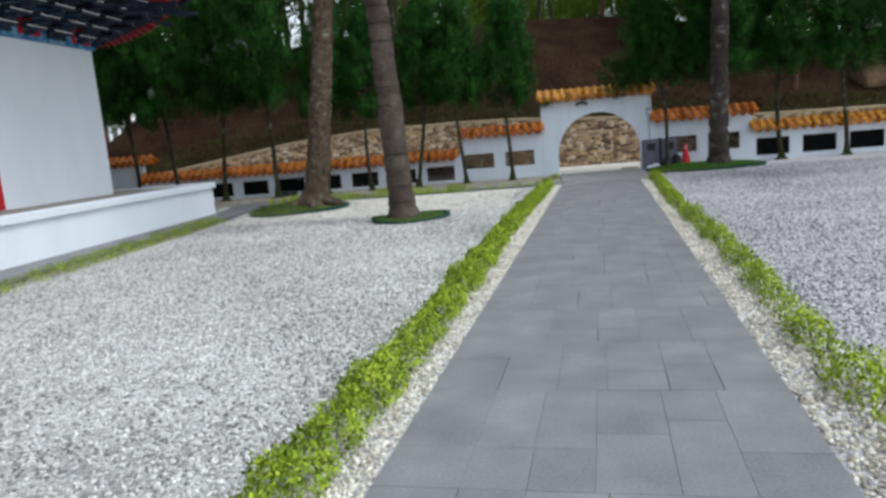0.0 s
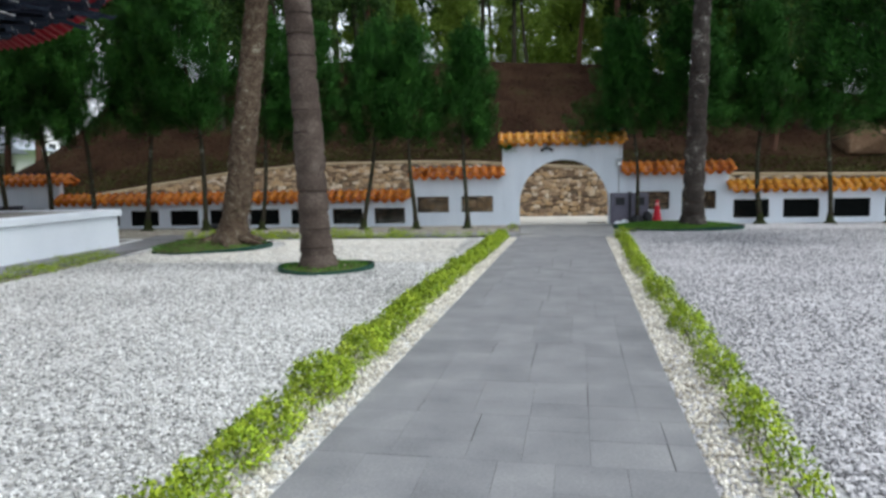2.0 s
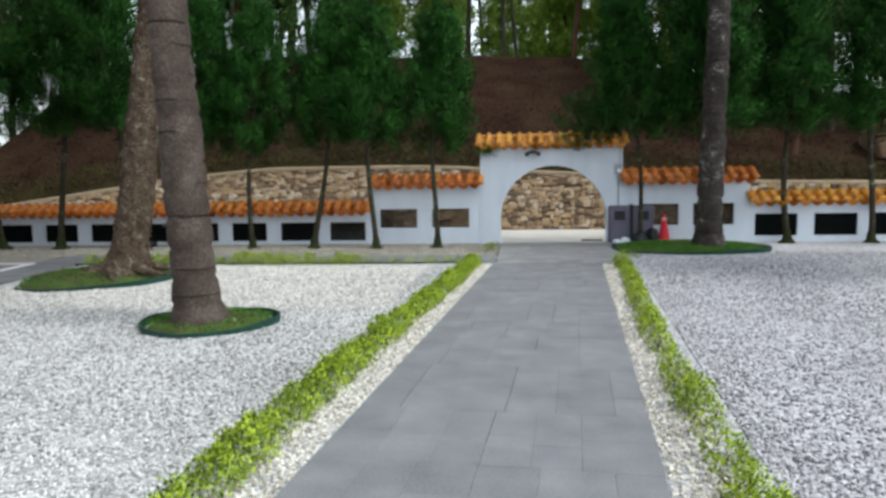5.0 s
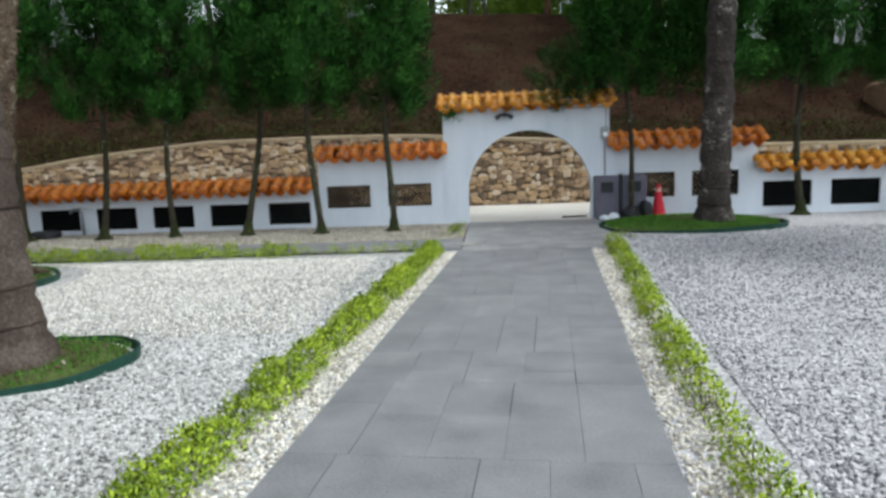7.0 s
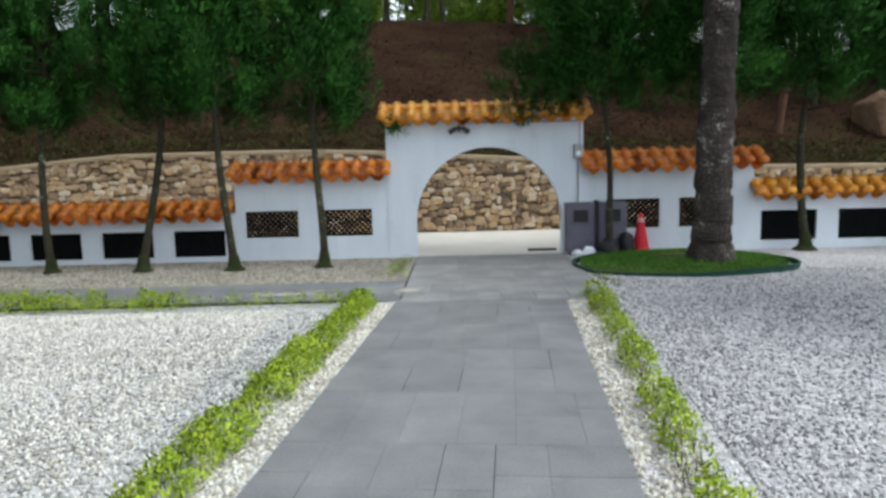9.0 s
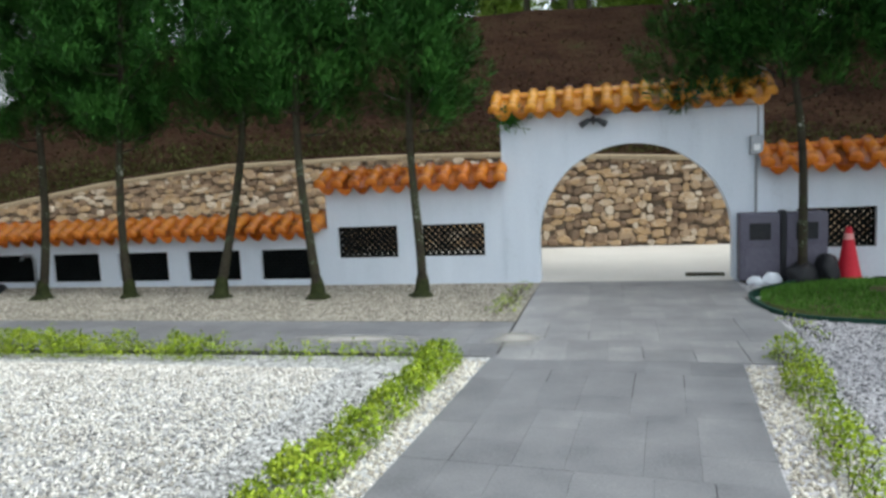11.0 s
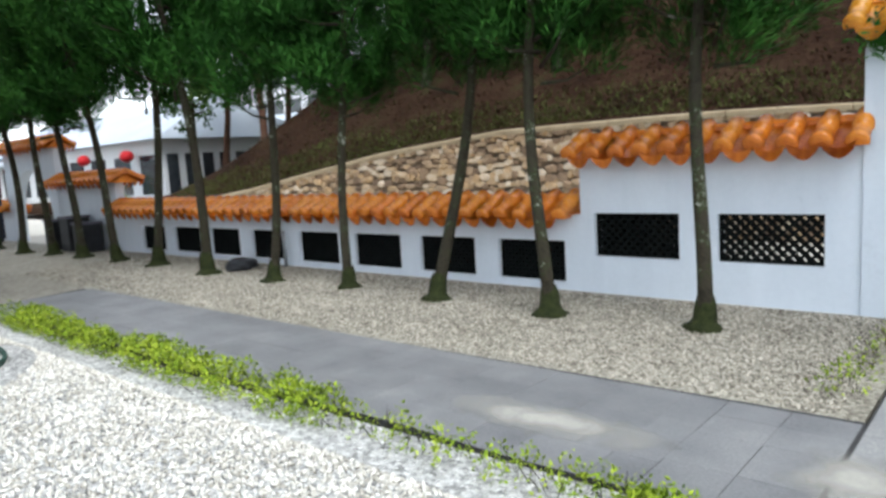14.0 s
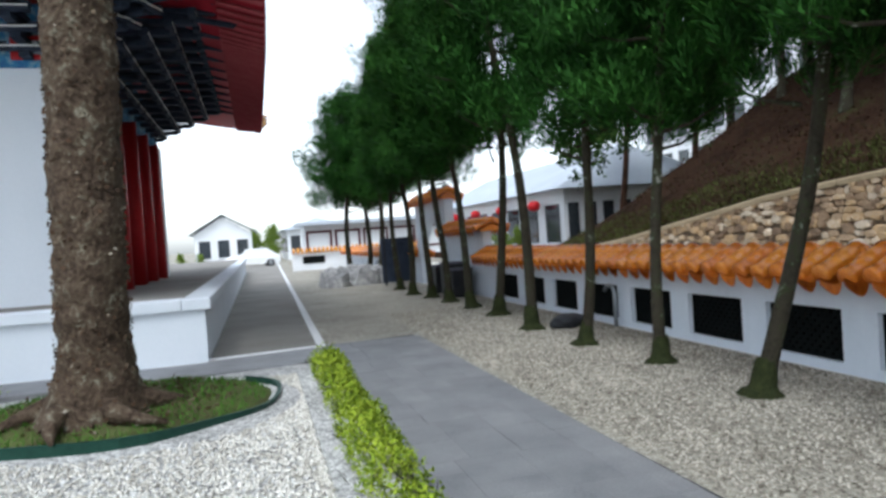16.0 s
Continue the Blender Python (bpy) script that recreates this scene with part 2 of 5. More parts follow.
ROOFG = material("pale_roof", two((0.40, 0.45, 0.52), (0.55, 0.60, 0.66)), 0.5, 12, 0.5, 0.1)
GLASS = material("dark_glass", two((0.02, 0.025, 0.03), (0.05, 0.06, 0.07)), 1, 5, 0.1, 0.0, spec=0.6)
CAR = material("car_white", two((0.75, 0.76, 0.78), (0.82, 0.83, 0.84)), 1, 5, 0.2, 0.0, spec=0.6)
RUBBER = material("rubber", two((0.012, 0.012, 0.012), (0.03, 0.03, 0.03)), 4, 30, 0.8, 0.1)


# ---- building helpers ----
def finish(name, bm, mat, parent=None, label="", smooth=False):
    me = bpy.data.meshes.new(name)
    bm.normal_update()
    bm.to_mesh(me)
    bm.free()
    for mt in (mat if isinstance(mat, (list, tuple)) else [mat]):
        me.materials.append(mt)
    if smooth:
        me.shade_smooth()
    ob = new(name, me)
    if parent:
        ob.parent = parent
    if label:
        ob["label"] = label
    return ob


def part(name, bm, mat, parent, label="", smooth=False):
    return finish(name, bm, mat, parent, label, smooth)


def thing(name, label, category, group="", kind="", at=(0, 0, 0), turn=0.0):
    e = new(name)
    e.empty_display_size = 0.2
    e.matrix_basis = pose(*at, 0, 0, turn)
    return tagged(e, label, category, group, kind)


def box(bm, x0, x1, y0, y1, z0, z1, bevel=0.0):
    r = bmesh.ops.create_cube(bm, size=1.0)
    vs = r["verts"]
    bmesh.ops.scale(bm, vec=(x1 - x0, y1 - y0, z1 - z0), verts=vs)
    bmesh.ops.translate(bm, vec=((x0 + x1) / 2, (y0 + y1) / 2, (z0 + z1) / 2), verts=vs)
    if bevel:
        es = list({e for v in vs for e in v.link_edges})
        bmesh.ops.bevel(bm, geom=es, offset=bevel, segments=2, affect='EDGES', profile=0.5)
    return bm


def boxed(*a):
    return box(bmesh.new(), *a)


def tube(bm, points, radii, sides=8, cap=True):
    """A tapered tube along points."""
    rings = []
    pts = [Vector(p) for p in points]
    for i, p in enumerate(pts):
        d = (pts[min(i + 1, len(pts) - 1)] - pts[max(i - 1, 0)]).normalized()
        a = d.cross(Vector((0.31, 0.95, 0.02)))
        if a.length < 0.05:
            a = d.cross(Vector((1, 0, 0)))
        a.normalize()
        b = d.cross(a)
        rings.append([bm.verts.new(p + (a * math.cos(k * math.tau / sides) + b * math.sin(k * math.tau / sides)) * radii[i]) for k in range(sides)])
    for r0, r1 in zip(rings, rings[1:]):
        for k in range(sides):
            bm.faces.new((r0[k], r0[(k + 1) % sides], r1[(k + 1) % sides], r1[k]))
    if cap:
        bm.faces.new(rings[0][::-1])
        bm.faces.new(rings[-1])
    return bm


def raw_mesh(name, verts, tris, mat, smooth=False, normals=None):
    """A mesh from numpy arrays of points and triangles."""
    me = bpy.data.meshes.new(name)
    nv, nt = len(verts), len(tris)
    if normals is not None:
        v, tris = np.asarray(verts), np.array(tris)
        face = np.cross(v[tris[:, 1]] - v[tris[:, 0]], v[tris[:, 2]] - v[tris[:, 0]])
        back = (face * np.asarray(normals)[tris[:, 0]]).sum(axis=1) < 0
        tris[back] = tris[back][:, [0, 2, 1]]
    me.vertices.add(nv)
    me.vertices.foreach_set("co", np.asarray(verts, dtype=np.float32).ravel())
    me.loops.add(nt * 3)
    me.loops.foreach_set("vertex_index", np.asarray(tris, dtype=np.int32).ravel())
    me.polygons.add(nt)
    me.polygons.foreach_set("loop_start", np.arange(0, nt * 3, 3, dtype=np.int32))
    me.polygons.foreach_set("loop_total", np.full(nt, 3, dtype=np.int32))
    me.materials.append(mat)
    me.update(calc_edges=True)
    me.validate()
    if smooth or normals is not None:
        me.shade_smooth()
    if normals is not None:
        me.normals_split_custom_set_from_vertices(np.asarray(normals, dtype=np.float32))
    return me


def blades(centres, dirs, lengths, widths, rng, fold=0.0):
    """Pointed leaf blades as two triangles each (a kite)."""
    n = len(centres)
    side = np.cross(dirs, rng.normal(size=(n, 3)))
    side /= np.linalg.norm(side, axis=1, keepdims=True) + 1e-9
    up = np.cross(side, dirs)
    L, W = lengths[:, None], widths[:, None]
    a = centres
    mid = centres + dirs * L * 0.5
    tip = centres + dirs * L
    v = np.stack([a, mid + side * W * 0.5 + up * W * fold, tip, mid - side * W * 0.5 + up * W * fold], axis=1).reshape(-1, 3)
    base = np.arange(n)[:, None] * 4
    t = np.concatenate([base + [0, 1, 2], base + [0, 2, 3]], axis=1).reshape(-1, 3)
    return v, t


def unit(v):
    return v / (np.linalg.norm(v, axis=1, keepdims=True) + 1e-9)


# ---- plan ----
PX, PY, PW, K = -1.36, 18.15, 2.08, 0.0796
WALL_Y, WALL_T = 22.30, 0.20


def edge_x(y):
    """The left edge of the main path."""
    return PX - K * (PY - y)


def cap_z(x):
    return float(np.interp(x, [-24, -18, -12.4, -9, -5, -3, 0, 6.5, 11, 30], [0.45, 1.04, 1.81, 2.09, 2.10, 2.05, 1.85, 1.45, 1.38, 1.3]))


RET_Y = 26.9


def hill_z(x, y):
    if y < RET_Y + 0.11:
        return cap_z(x) - 0.25
    base = cap_z(x) + 0.03
    run = max(0.0, y - RET_Y - 0.3)
    rise = min(run * float(np.interp(x, [-16, -6], [0.66, 0.46])), 5.5) + max(0.0, run - 12) * 0.03
    keep = np.interp(x, [-31, -26, -21.5], [0.0, 0.35, 1.0])
    keep_r = np.interp(x, [4, 12, 30], [1.0, 0.75, 0.6])
    return base + rise * float(keep) * float(keep_r) + 0.18 * noise.noise(Vector((x * 0.35, y * 0.35, 0))) * min(1, run)


# ground sheet out to the horizon
bm = bmesh.new()
bmesh.ops.create_grid(bm, x_segments=40, y_segments=40, size=900)
bmesh.ops.translate(bm, vec=(0, 0, -0.09), verts=bm.verts)
ground = finish("ground", bm, GRAVEL_TAN)
tagged(ground, "wide pale earth and gravel ground", "ground", kind="structure")


def sheet_bm(corners, z, thick=0.06):
    bm = bmesh.new()
    top = [bm.verts.new((x, y, z)) for x, y in corners]
    low = [bm.verts.new((x, y, z - thick)) for x, y in corners]
    bm.faces.new(top)
    for i in range(len(corners)):
        j = (i + 1) % len(corners)
        bm.faces.new((top[i], low[i], low[j], top[j]))
    bmesh.ops.recalc_face_normals(bm, faces=bm.faces)
    return bm


def sheet(name, corners, z, thick, mat, label, category):
    return tagged(finish(name, sheet_bm(corners, z, thick), mat), label, category, kind="structure")


# gravel beds on both sides of the path
sheet("gravel_bed_west", [(edge_x(-8), -8), (edge_x(18.15), 18.15), (-9.9, 17.95), (-9.2, 12), (-9.0, -8)], -0.012, 0.07, GRAVEL,
      "white and grey crushed gravel bed beside the path", "gravel bed")
sheet("gravel_bed_east", [(edge_x(-8) + PW, -8), (22, -8), (22, 22.25), (1.72, 22.25), (1.35, 22.25), (1.0, 19.0), (edge_x(18.4) + PW, 18.4)], -0.014, 0.07, GRAVEL_D,
      "grey and white crushed gravel bed beside the path", "gravel bed")
sheet("gravel_strip", [(-1.35, 19.6), (-1.33, 22.25), (-24, 22.25), (-24, 18.35), (-11.2, 18.15), (-11.3, 19.5)], -0.012, 0.07, GRAVEL_TAN,
      "tan gravel strip under the row of trees", "gravel strip")
sheet("lane_floor", [(-40, 22.2), (24, 22.2), (24, 27.0), (-40, 27.0)], -0.02, 0.06, CONCRETE, "pale concrete lane behind the garden wall", "lane")
sheet("asphalt_lane", [(-11.1, 16.5), (-11.14, 18.1), (-64, 18.95), (-64, 16.5)], -0.010, 0.06, ASPHALT, "grey asphalt lane with white painted border", "road")
sheet("lane_line_north", [(-11.08, 18.05), (-11.08, 18.17), (-64, 19.05), (-64, 18.90)], 0.010, 0.03, LINE, "white painted kerb line of the lane", "road line")
sheet("lane_line_east", [(-11.0, 16.5), (-10.87, 16.5), (-11.08, 18.05), (-11.2, 18.05)], 0.009, 0.03, LINE, "white painted kerb line of the lane", "road line")
sheet("podium_walk", [(-10.98, -8), (-9.75, -8), (-9.85, 17.6), (-10.2, 18.2), (-11.1, 18.2), (-11.1, 16.9)], -0.008, 0.06, SLATE, "grey paved strip along the white podium", "pavement")


# ---- garden wall ----
def wall_run(name, x0, x1, top, openings, z0, label):
    """A straight wall with rectangular openings (x0, x1, z0, z1) that go through it."""
    bm = bmesh.new()
    ya, yb = WALL_Y, WALL_Y + WALL_T
    x = x0
    for a, b, za, zb in sorted(openings):
        box(bm, x, a, ya, yb, z0, top)
        box(bm, a, b, ya, yb, z0, za)
        box(bm, a, b, ya, yb, zb, top)
        x = b
    box(bm, x, x1, ya, yb, z0, top)
    bmesh.ops.remove_doubles(bm, verts=bm.verts, dist=1e-4)
    return tagged(finish(name, bm, WHITE), label, "wall", kind="structure")


def lattice_mesh(w, h, t):
    """Crossed diagonal bars in a thin frame, clipped to the opening."""
    bm = bmesh.new()
    step, d = 0.098, 0.115
    for s in (1, -1):
        c = -h - 0.02
        while c < w + h:
            pts = []
            for k in range(2):
                z = 0.0 if k == 0 else h
                pts.append(c + z if s == 1 else c + h - z)
            (xa, za), (xb, zb) = (pts[0], 0.0), (pts[1], h)
            lo, hi = 0.0, 1.0
            dx = xb - xa
            ta, tb = (0 - xa) / dx, (w - xa) / dx
            lo, hi = max(lo, min(ta, tb)), min(hi, max(ta, tb))
            if hi - lo > 0.03:
                p0 = Vector((xa + dx * lo, 0, h * lo))
                p1 = Vector((xa + dx * hi, 0, h * hi))
                n = Vector((-(p1.z - p0.z), 0, p1.x - p0.x)).normalized() * t
                off = 0.0 if s == 1 else 0.004
                vs = [bm.verts.new(p + sgn * n + Vector((0, y + off, 0))) for y in (0, d) for p, sgn in ((p0, 1), (p0, -1), (p1, -1), (p1, 1))]
                for q in ((0, 1, 2, 3), (7, 6, 5, 4), (0, 3, 7, 4), (1, 5, 6, 2)):
                    bm.faces.new([vs[i] for i in q])
            c += step
    bmesh.ops.recalc_face_normals(bm, faces=bm.faces)
    me = bpy.data.meshes.new("lattice")
    bm.to_mesh(me)
    bm.free()
    me.materials.append(BLACK)
    return me


LATTICES = {}


def lattice_window(a, b, za, zb):
    w, h = round(b - a, 2), round(zb - za, 2)
    win = thing("lattice_window", "black diagonal lattice in a rectangular wall opening", "window", "lattice windows of the garden wall", "structure", (a, WALL_Y + 0.07, za))
    if (w, h) not in LATTICES:
        LATTICES[(w, h)] = lattice_mesh(w, h, 0.019 if za < 0.3 else 0.0115)
    ob = new("lattice", LATTICES[(w, h)])
    ob.parent = win
    bm = bmesh.new()
    for q in ((0, w, 0, 0.02), (0, w, h - 0.02, h), (0, 0.02, 0.02, h - 0.02), (w - 0.02, w, 0.02, h - 0.02)):
        box(bm, q[0], q[1], -0.012, 0.05, q[2], q[3])
    part("window_frame", bm, BLACK, win)


LOW_W = [(-5.80 - 1.335 * i, -4.84 - 1.335 * i, 0.075, 0.56) for i in range(8)]
MID_W = [(-4.45, -3.48, 0.40, 0.885), (-3.09, -2.13, 0.40, 0.885)]
MID_E = [(2.12, 3.08, 0.42, 0.95), (3.43, 4.40, 0.42, 0.95)]
LOW_E = [(4.90 + 1.39 * i, 5.90 + 1.39 * i, 0.14, 0.68) for i in range(8)]
GX0, GX1, ARC_R, ARC_Z, GATE_TOP = -1.83, 1.70, 1.32, 0.62, 2.46
wall_run("wall_west_low", -16.2, -4.62, 0.86, LOW_W, -0.15, "low white garden wall with lattice windows")
wall_run("wall_west_step", -4.62, GX0, 1.52, MID_W, -0.15, "white stepped garden wall beside the arched gate")
wall_run("wall_east_step", GX1, 4.76, 1.55, MID_E, -0.10, "white stepped garden wall beside the arched gate")
wall_run("wall_east_low", 4.76, 17.0, 1.00, LOW_E, -0.10, "low white garden wall with lattice windows")
for o in LOW_W + MID_W + MID_E + LOW_E:
    lattice_window(*o)


def gate_wall(name, x0, x1, cx, r, zc, top, label):
    bm = bmesh.new()
    ya, yb = WALL_Y - 0.03, WALL_Y + WALL_T + 0.03
    xs = [x0, cx - r] + [cx - r * math.cos(math.pi * i / 44) for i in range(1, 44)] + [cx + r, x1]

    def arch(x):
        d = r * r - (x - cx) ** 2
        return zc + math.sqrt(max(d, 0.0))
    def quad(*p):
        bm.faces.new([bm.verts.new(q) for q in p])
    for xa, xb in zip(xs, xs[1:]):
        solid = xb <= cx - r + 1e-6 or xa >= cx + r - 1e-6
        a, b = (-0.15, -0.15) if solid else (arch(xa), arch(xb))
        quad((xa, ya, a), (xb, ya, b), (xb, ya, top), (xa, ya, top))
        quad((xb, yb, b), (xa, yb, a), (xa, yb, top), (xb, yb, top))
        if not solid:
            quad((xa, ya, a), (xa, yb, a), (xb, yb, b), (xb, ya, b))
    for x, z in ((cx - r, zc), (cx + r, zc)):
        quad((x, ya, -0.15), (x, yb, -0.15), (x, yb, z), (x, ya, z))
    for x in (x0, x1):
        quad((x, ya, -0.15), (x, yb, -0.15), (x, yb, top), (x, ya, top))
    quad((x0, ya, top), (x1, ya, top), (x1, yb, top), (x0, yb, top))
    bmesh.ops.remove_doubles(bm, verts=bm.verts, dist=1e-5)
    bmesh.ops.recalc_face_normals(bm, faces=bm.faces)
    return tagged(finish(name, bm, WHITE), label, "gate", kind="structure")


gate_wall("gate_arch", GX0, GX1, 0.0, ARC_R, ARC_Z, GATE_TOP, "white plastered gate wall with a round arched opening")
tagged(finish("threshold", boxed(-1.32, 1.32, 22.22, 22.56, -0.06, 0.012, 0.005), CONCRETE), "pale worn concrete threshold under the arch", "threshold", kind="structure")


# ---- glazed tile roofs ----
def barrel_mesh(L, r, mat, name):
    """A half-round cover tile running down along -y from its head, with a round end disc."""
    bm = bmesh.new()
    n = 8
    rings = []
    for y, k in ((0.03, 0.94), (-L * 0.48, 1.03), (-L * 0.48 - 0.006, 0.9), (-L * 0.93, 1.0), (-L * 0.95, 1.1), (-L - 0.02, 1.1), (-L - 0.032, 0.96)):
        rings.append([bm.verts.new((-r * k * math.cos(math.pi * (1.25 * i / n - 0.125)), y, r * k * math.sin(math.pi * (1.25 * i / n - 0.125)))) for i in range(n + 1)])
    for a, b in zip(rings, rings[1:]):
        for i in range(n):
            bm.faces.new((a[i], a[i + 1], b[i + 1], b[i]))
    bm.faces.new(rings[-1])
    bm.faces.new(rings[0][::-1])
    bmesh.ops.recalc_face_normals(bm, faces=bm.faces)
    me = bpy.data.meshes.new(name)
    bm.to_mesh(me)
    bm.free()
    me.materials.append(mat)
    me.shade_smooth()
    return me


def pan_mesh(L, w, mat, name):
    """A shallow trough tile with a hanging scalloped lip."""
    bm = bmesh.new()
    n = 6
    rows = []
    for y, dz in ((0, 0.0), (-L, 0.0), (-L - 0.012, -0.004)):
        rows.append([bm.verts.new((w * (i / n - 0.5), y, dz + 0.10 * (w / 0.25) * ((i / n - 0.5) ** 2) * 2 - 0.035)) for i in range(n + 1)])
    lip = [bm.verts.new((w * 0.9 * (i / n - 0.5), -L - 0.035, -0.035 - 0.095 * math.cos(math.pi * (i / n - 0.5)))) for i in range(n + 1)]
    rows.append(lip)
    for a, b in zip(rows, rows[1:]):
        for i in range(n):
            bm.faces.new((a[i], a[i + 1], b[i + 1], b[i]))
    bmesh.ops.solidify(bm, geom=bm.faces[:], thickness=0.012)
    me = bpy.data.meshes.new(name)
    bm.to_mesh(me)
    bm.free()
    me.materials.append(mat)
    return me


def tile_roof(x0, x1, z_low, z_top, mat, label, pitch=0.265, reach=0.40):
    """Rows of cover and trough tiles falling to both sides of the wall, with a ridge."""
    roof = thing("tile_roof", label, "tile roof", "glazed roofs of the garden wall", at=(x0, WALL_Y + WALL_T / 2, z_low))
    n = max(1, round((x1 - x0) / pitch))
    p = (x1 - x0) / n
    drop = z_top - z_low - 0.07
    L = math.hypot(reach, drop)
    tilt = math.degrees(math.atan2(drop, reach))
    bar, pan = barrel_mesh(L * 0.92, p * 0.31, mat, "cover_tile"), pan_mesh(L, p * 0.96, mat, "trough_tile")
    rr = random.Random(int(x0 * 100))
    for turn in (0, 180):
        for i in range(n + 1):
            if i < n:
                o = new("trough_tile", pan)
                o.parent = roof
                o.matrix_basis = pose(p * (i + 0.5), 0, drop, 0, 0, turn) @ pose(0, -0.01, 0, tilt + rr.uniform(-1, 1))
            o = new("cover_tile", bar)
            o.parent = roof
            o.matrix_basis = pose(p * i + rr.uniform(-0.006, 0.006), 0, drop + 0.012, 0, 0, turn) @ pose(0, -0.01, 0, tilt + rr.uniform(-2, 2))
    bm = bmesh.new()
    tube(bm, [(-0.03, 0, drop - 0.012), (x1 - x0 + 0.03, 0, drop - 0.012)], [0.05, 0.05], 10)
    part("ridge_tile", bm, mat, roof, smooth=False)
    bm = bmesh.new()
    prof = [(-reach * 0.72, -0.03), (reach * 0.72, -0.03), (0.05, drop - 0.09), (-0.05, drop - 0.09)]
    ends = [[bm.verts.new((x, y, z)) for y, z in prof] for x in (0.0, x1 - x0)]
    for i in range(4):
        bm.faces.new((ends[0][i], ends[0][(i + 1) % 4], ends[1][(i + 1) % 4], ends[1][i]))
    bm.faces.new(ends[0][::-1])
    bm.faces.new(ends[1])
    bmesh.ops.recalc_face_normals(bm, faces=bm.faces)
    part("roof_bed", bm, mat, roof)
    return roof


tile_roof(-16.2, -4.74, 0.86, 1.14, GLAZE, "orange glazed tile roof along the low wall")
tile_roof(-4.58, GX0, 1.52, 1.80, GLAZE, "orange glazed tile roof on the stepped wall")
tile_roof(GX0 - 0.04, GX1 + 0.04, GATE_TOP, 2.78, GLAZE_Y, "amber glazed tile roof over the arched gate")
tile_roof(GX1, 4.80, 1.55, 1.86, GLAZE, "orange glazed tile roof on the stepped wall")
tile_roof(4.76, 17.0, 1.00, 1.28, GLAZE_Y, "amber glazed tile roof along the low wall")


# ---- slope behind the lane ----
bm = bmesh.new()
XS = np.linspace(-42, 42, 85)
YS = np.concatenate([[RET_Y + 0.08], np.linspace(RET_Y + 0.12, 40, 34), np.linspace(41, 95, 28)])
grid = [[bm.verts.new((x, y, hill_z(x, y))) for y in YS] for x in XS]
for i in range(len(XS) - 1):
    for j in range(len(YS) - 1):
        f = bm.faces.new((grid[i][j], grid[i + 1][j], grid[i + 1][j + 1], grid[i][j + 1]))
        f.material_index = 1 if YS[j] > 39.2 else 0
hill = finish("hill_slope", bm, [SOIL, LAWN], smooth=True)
tagged(hill, "steep bare brown earth slope with a grassy top", "slope", kind="structure")

rng = np.random.default_rng(77)


def slope_cover(name, label, x0, x1, y0, y1, count, lo, hi, width, mat, up):
    """Litter or grass blades that lie on the slope."""
    xy = np.stack([rng.uniform(x0, x1, count), y0 + (y1 - y0) * rng.random(count) ** 1.5], axis=1)
    c = np.array([(x, y, hill_z(x, y) + 0.01) for x, y in xy])
    d = unit(rng.normal(size=(count, 3)) * 0.8 + np.array([0, -0.2, up]))
    v, t = blades(c, d, rng.uniform(lo, hi, count), rng.uniform(0.5, 1.2, count) * width, rng)
    return tagged(new(name, raw_mesh(name, v, t, mat)), label, "ground cover", kind="stuff")


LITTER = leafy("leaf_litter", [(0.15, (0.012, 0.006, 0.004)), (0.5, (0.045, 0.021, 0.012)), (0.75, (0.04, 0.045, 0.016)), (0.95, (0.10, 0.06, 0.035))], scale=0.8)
VERGE = leafy("verge_grass", [(0.15, (0.035, 0.03, 0.012)), (0.5, (0.055, 0.065, 0.018)), (0.85, (0.10, 0.115, 0.035))], scale=0.8)
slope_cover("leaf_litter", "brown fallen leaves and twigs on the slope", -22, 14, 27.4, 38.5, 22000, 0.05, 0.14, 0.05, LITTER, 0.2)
slope_cover("slope_grass", "thin dry grass along the coping", -24, 16, 27.15, 28.6, 14000, 0.06, 0.2, 0.03, VERGE, 0.9)

# core, coping and rubble of the retaining wall
bm = bmesh.new()
xs = np.linspace(-24, 24, 97)
prev = None
for x in xs:
    z = cap_z(x) - 0.1
    ring = [bm.verts.new(p) for p in ((x, RET_Y + 0.03, -0.1), (x, RET_Y + 0.03, z), (x, RET_Y + 0.4, z), (x, RET_Y + 0.4, -0.1))]
    if prev:
        for i in range(3):
            bm.faces.new((prev[i], ring[i], ring[i + 1], prev[i + 1]))
    prev = ring
bmesh.ops.recalc_face_normals(bm, faces=bm.faces)
retaining = tagged(finish("retaining_wall", bm, MORTAR), "curved rubble stone retaining wall with a tan coping", "retaining wall", kind="structure")
bm = bmesh.new()
x = -24.0
rr = random.Random(5)
while x < 24:
    w = rr.uniform(0.7, 1.1)
    za, zb = cap_z(x), cap_z(x + w)
    vs = []
    for xx, zz in ((x + 0.006, za), (x + w - 0.006, zb)):
        vs.append([bm.verts.new(p) for p in ((xx, RET_Y - 0.06, zz - 0.10), (xx, RET_Y - 0.07, zz - 0.02), (xx, RET_Y - 0.05, zz + 0.005), (xx, RET_Y + 0.4, zz + 0.01), (xx, RET_Y + 0.4, zz - 0.10))])
    for i in range(5):
        bm.faces.new((vs[0][i], vs[1][i], vs[1][(i + 1) % 5], vs[0][(i + 1) % 5]))
    bm.faces.new(vs[0])
    bm.faces.new(vs[1][::-1])
    x += w
bmesh.ops.recalc_face_normals(bm, faces=bm.faces)
part("coping", bm, COPING, retaining, "tan stone coping")


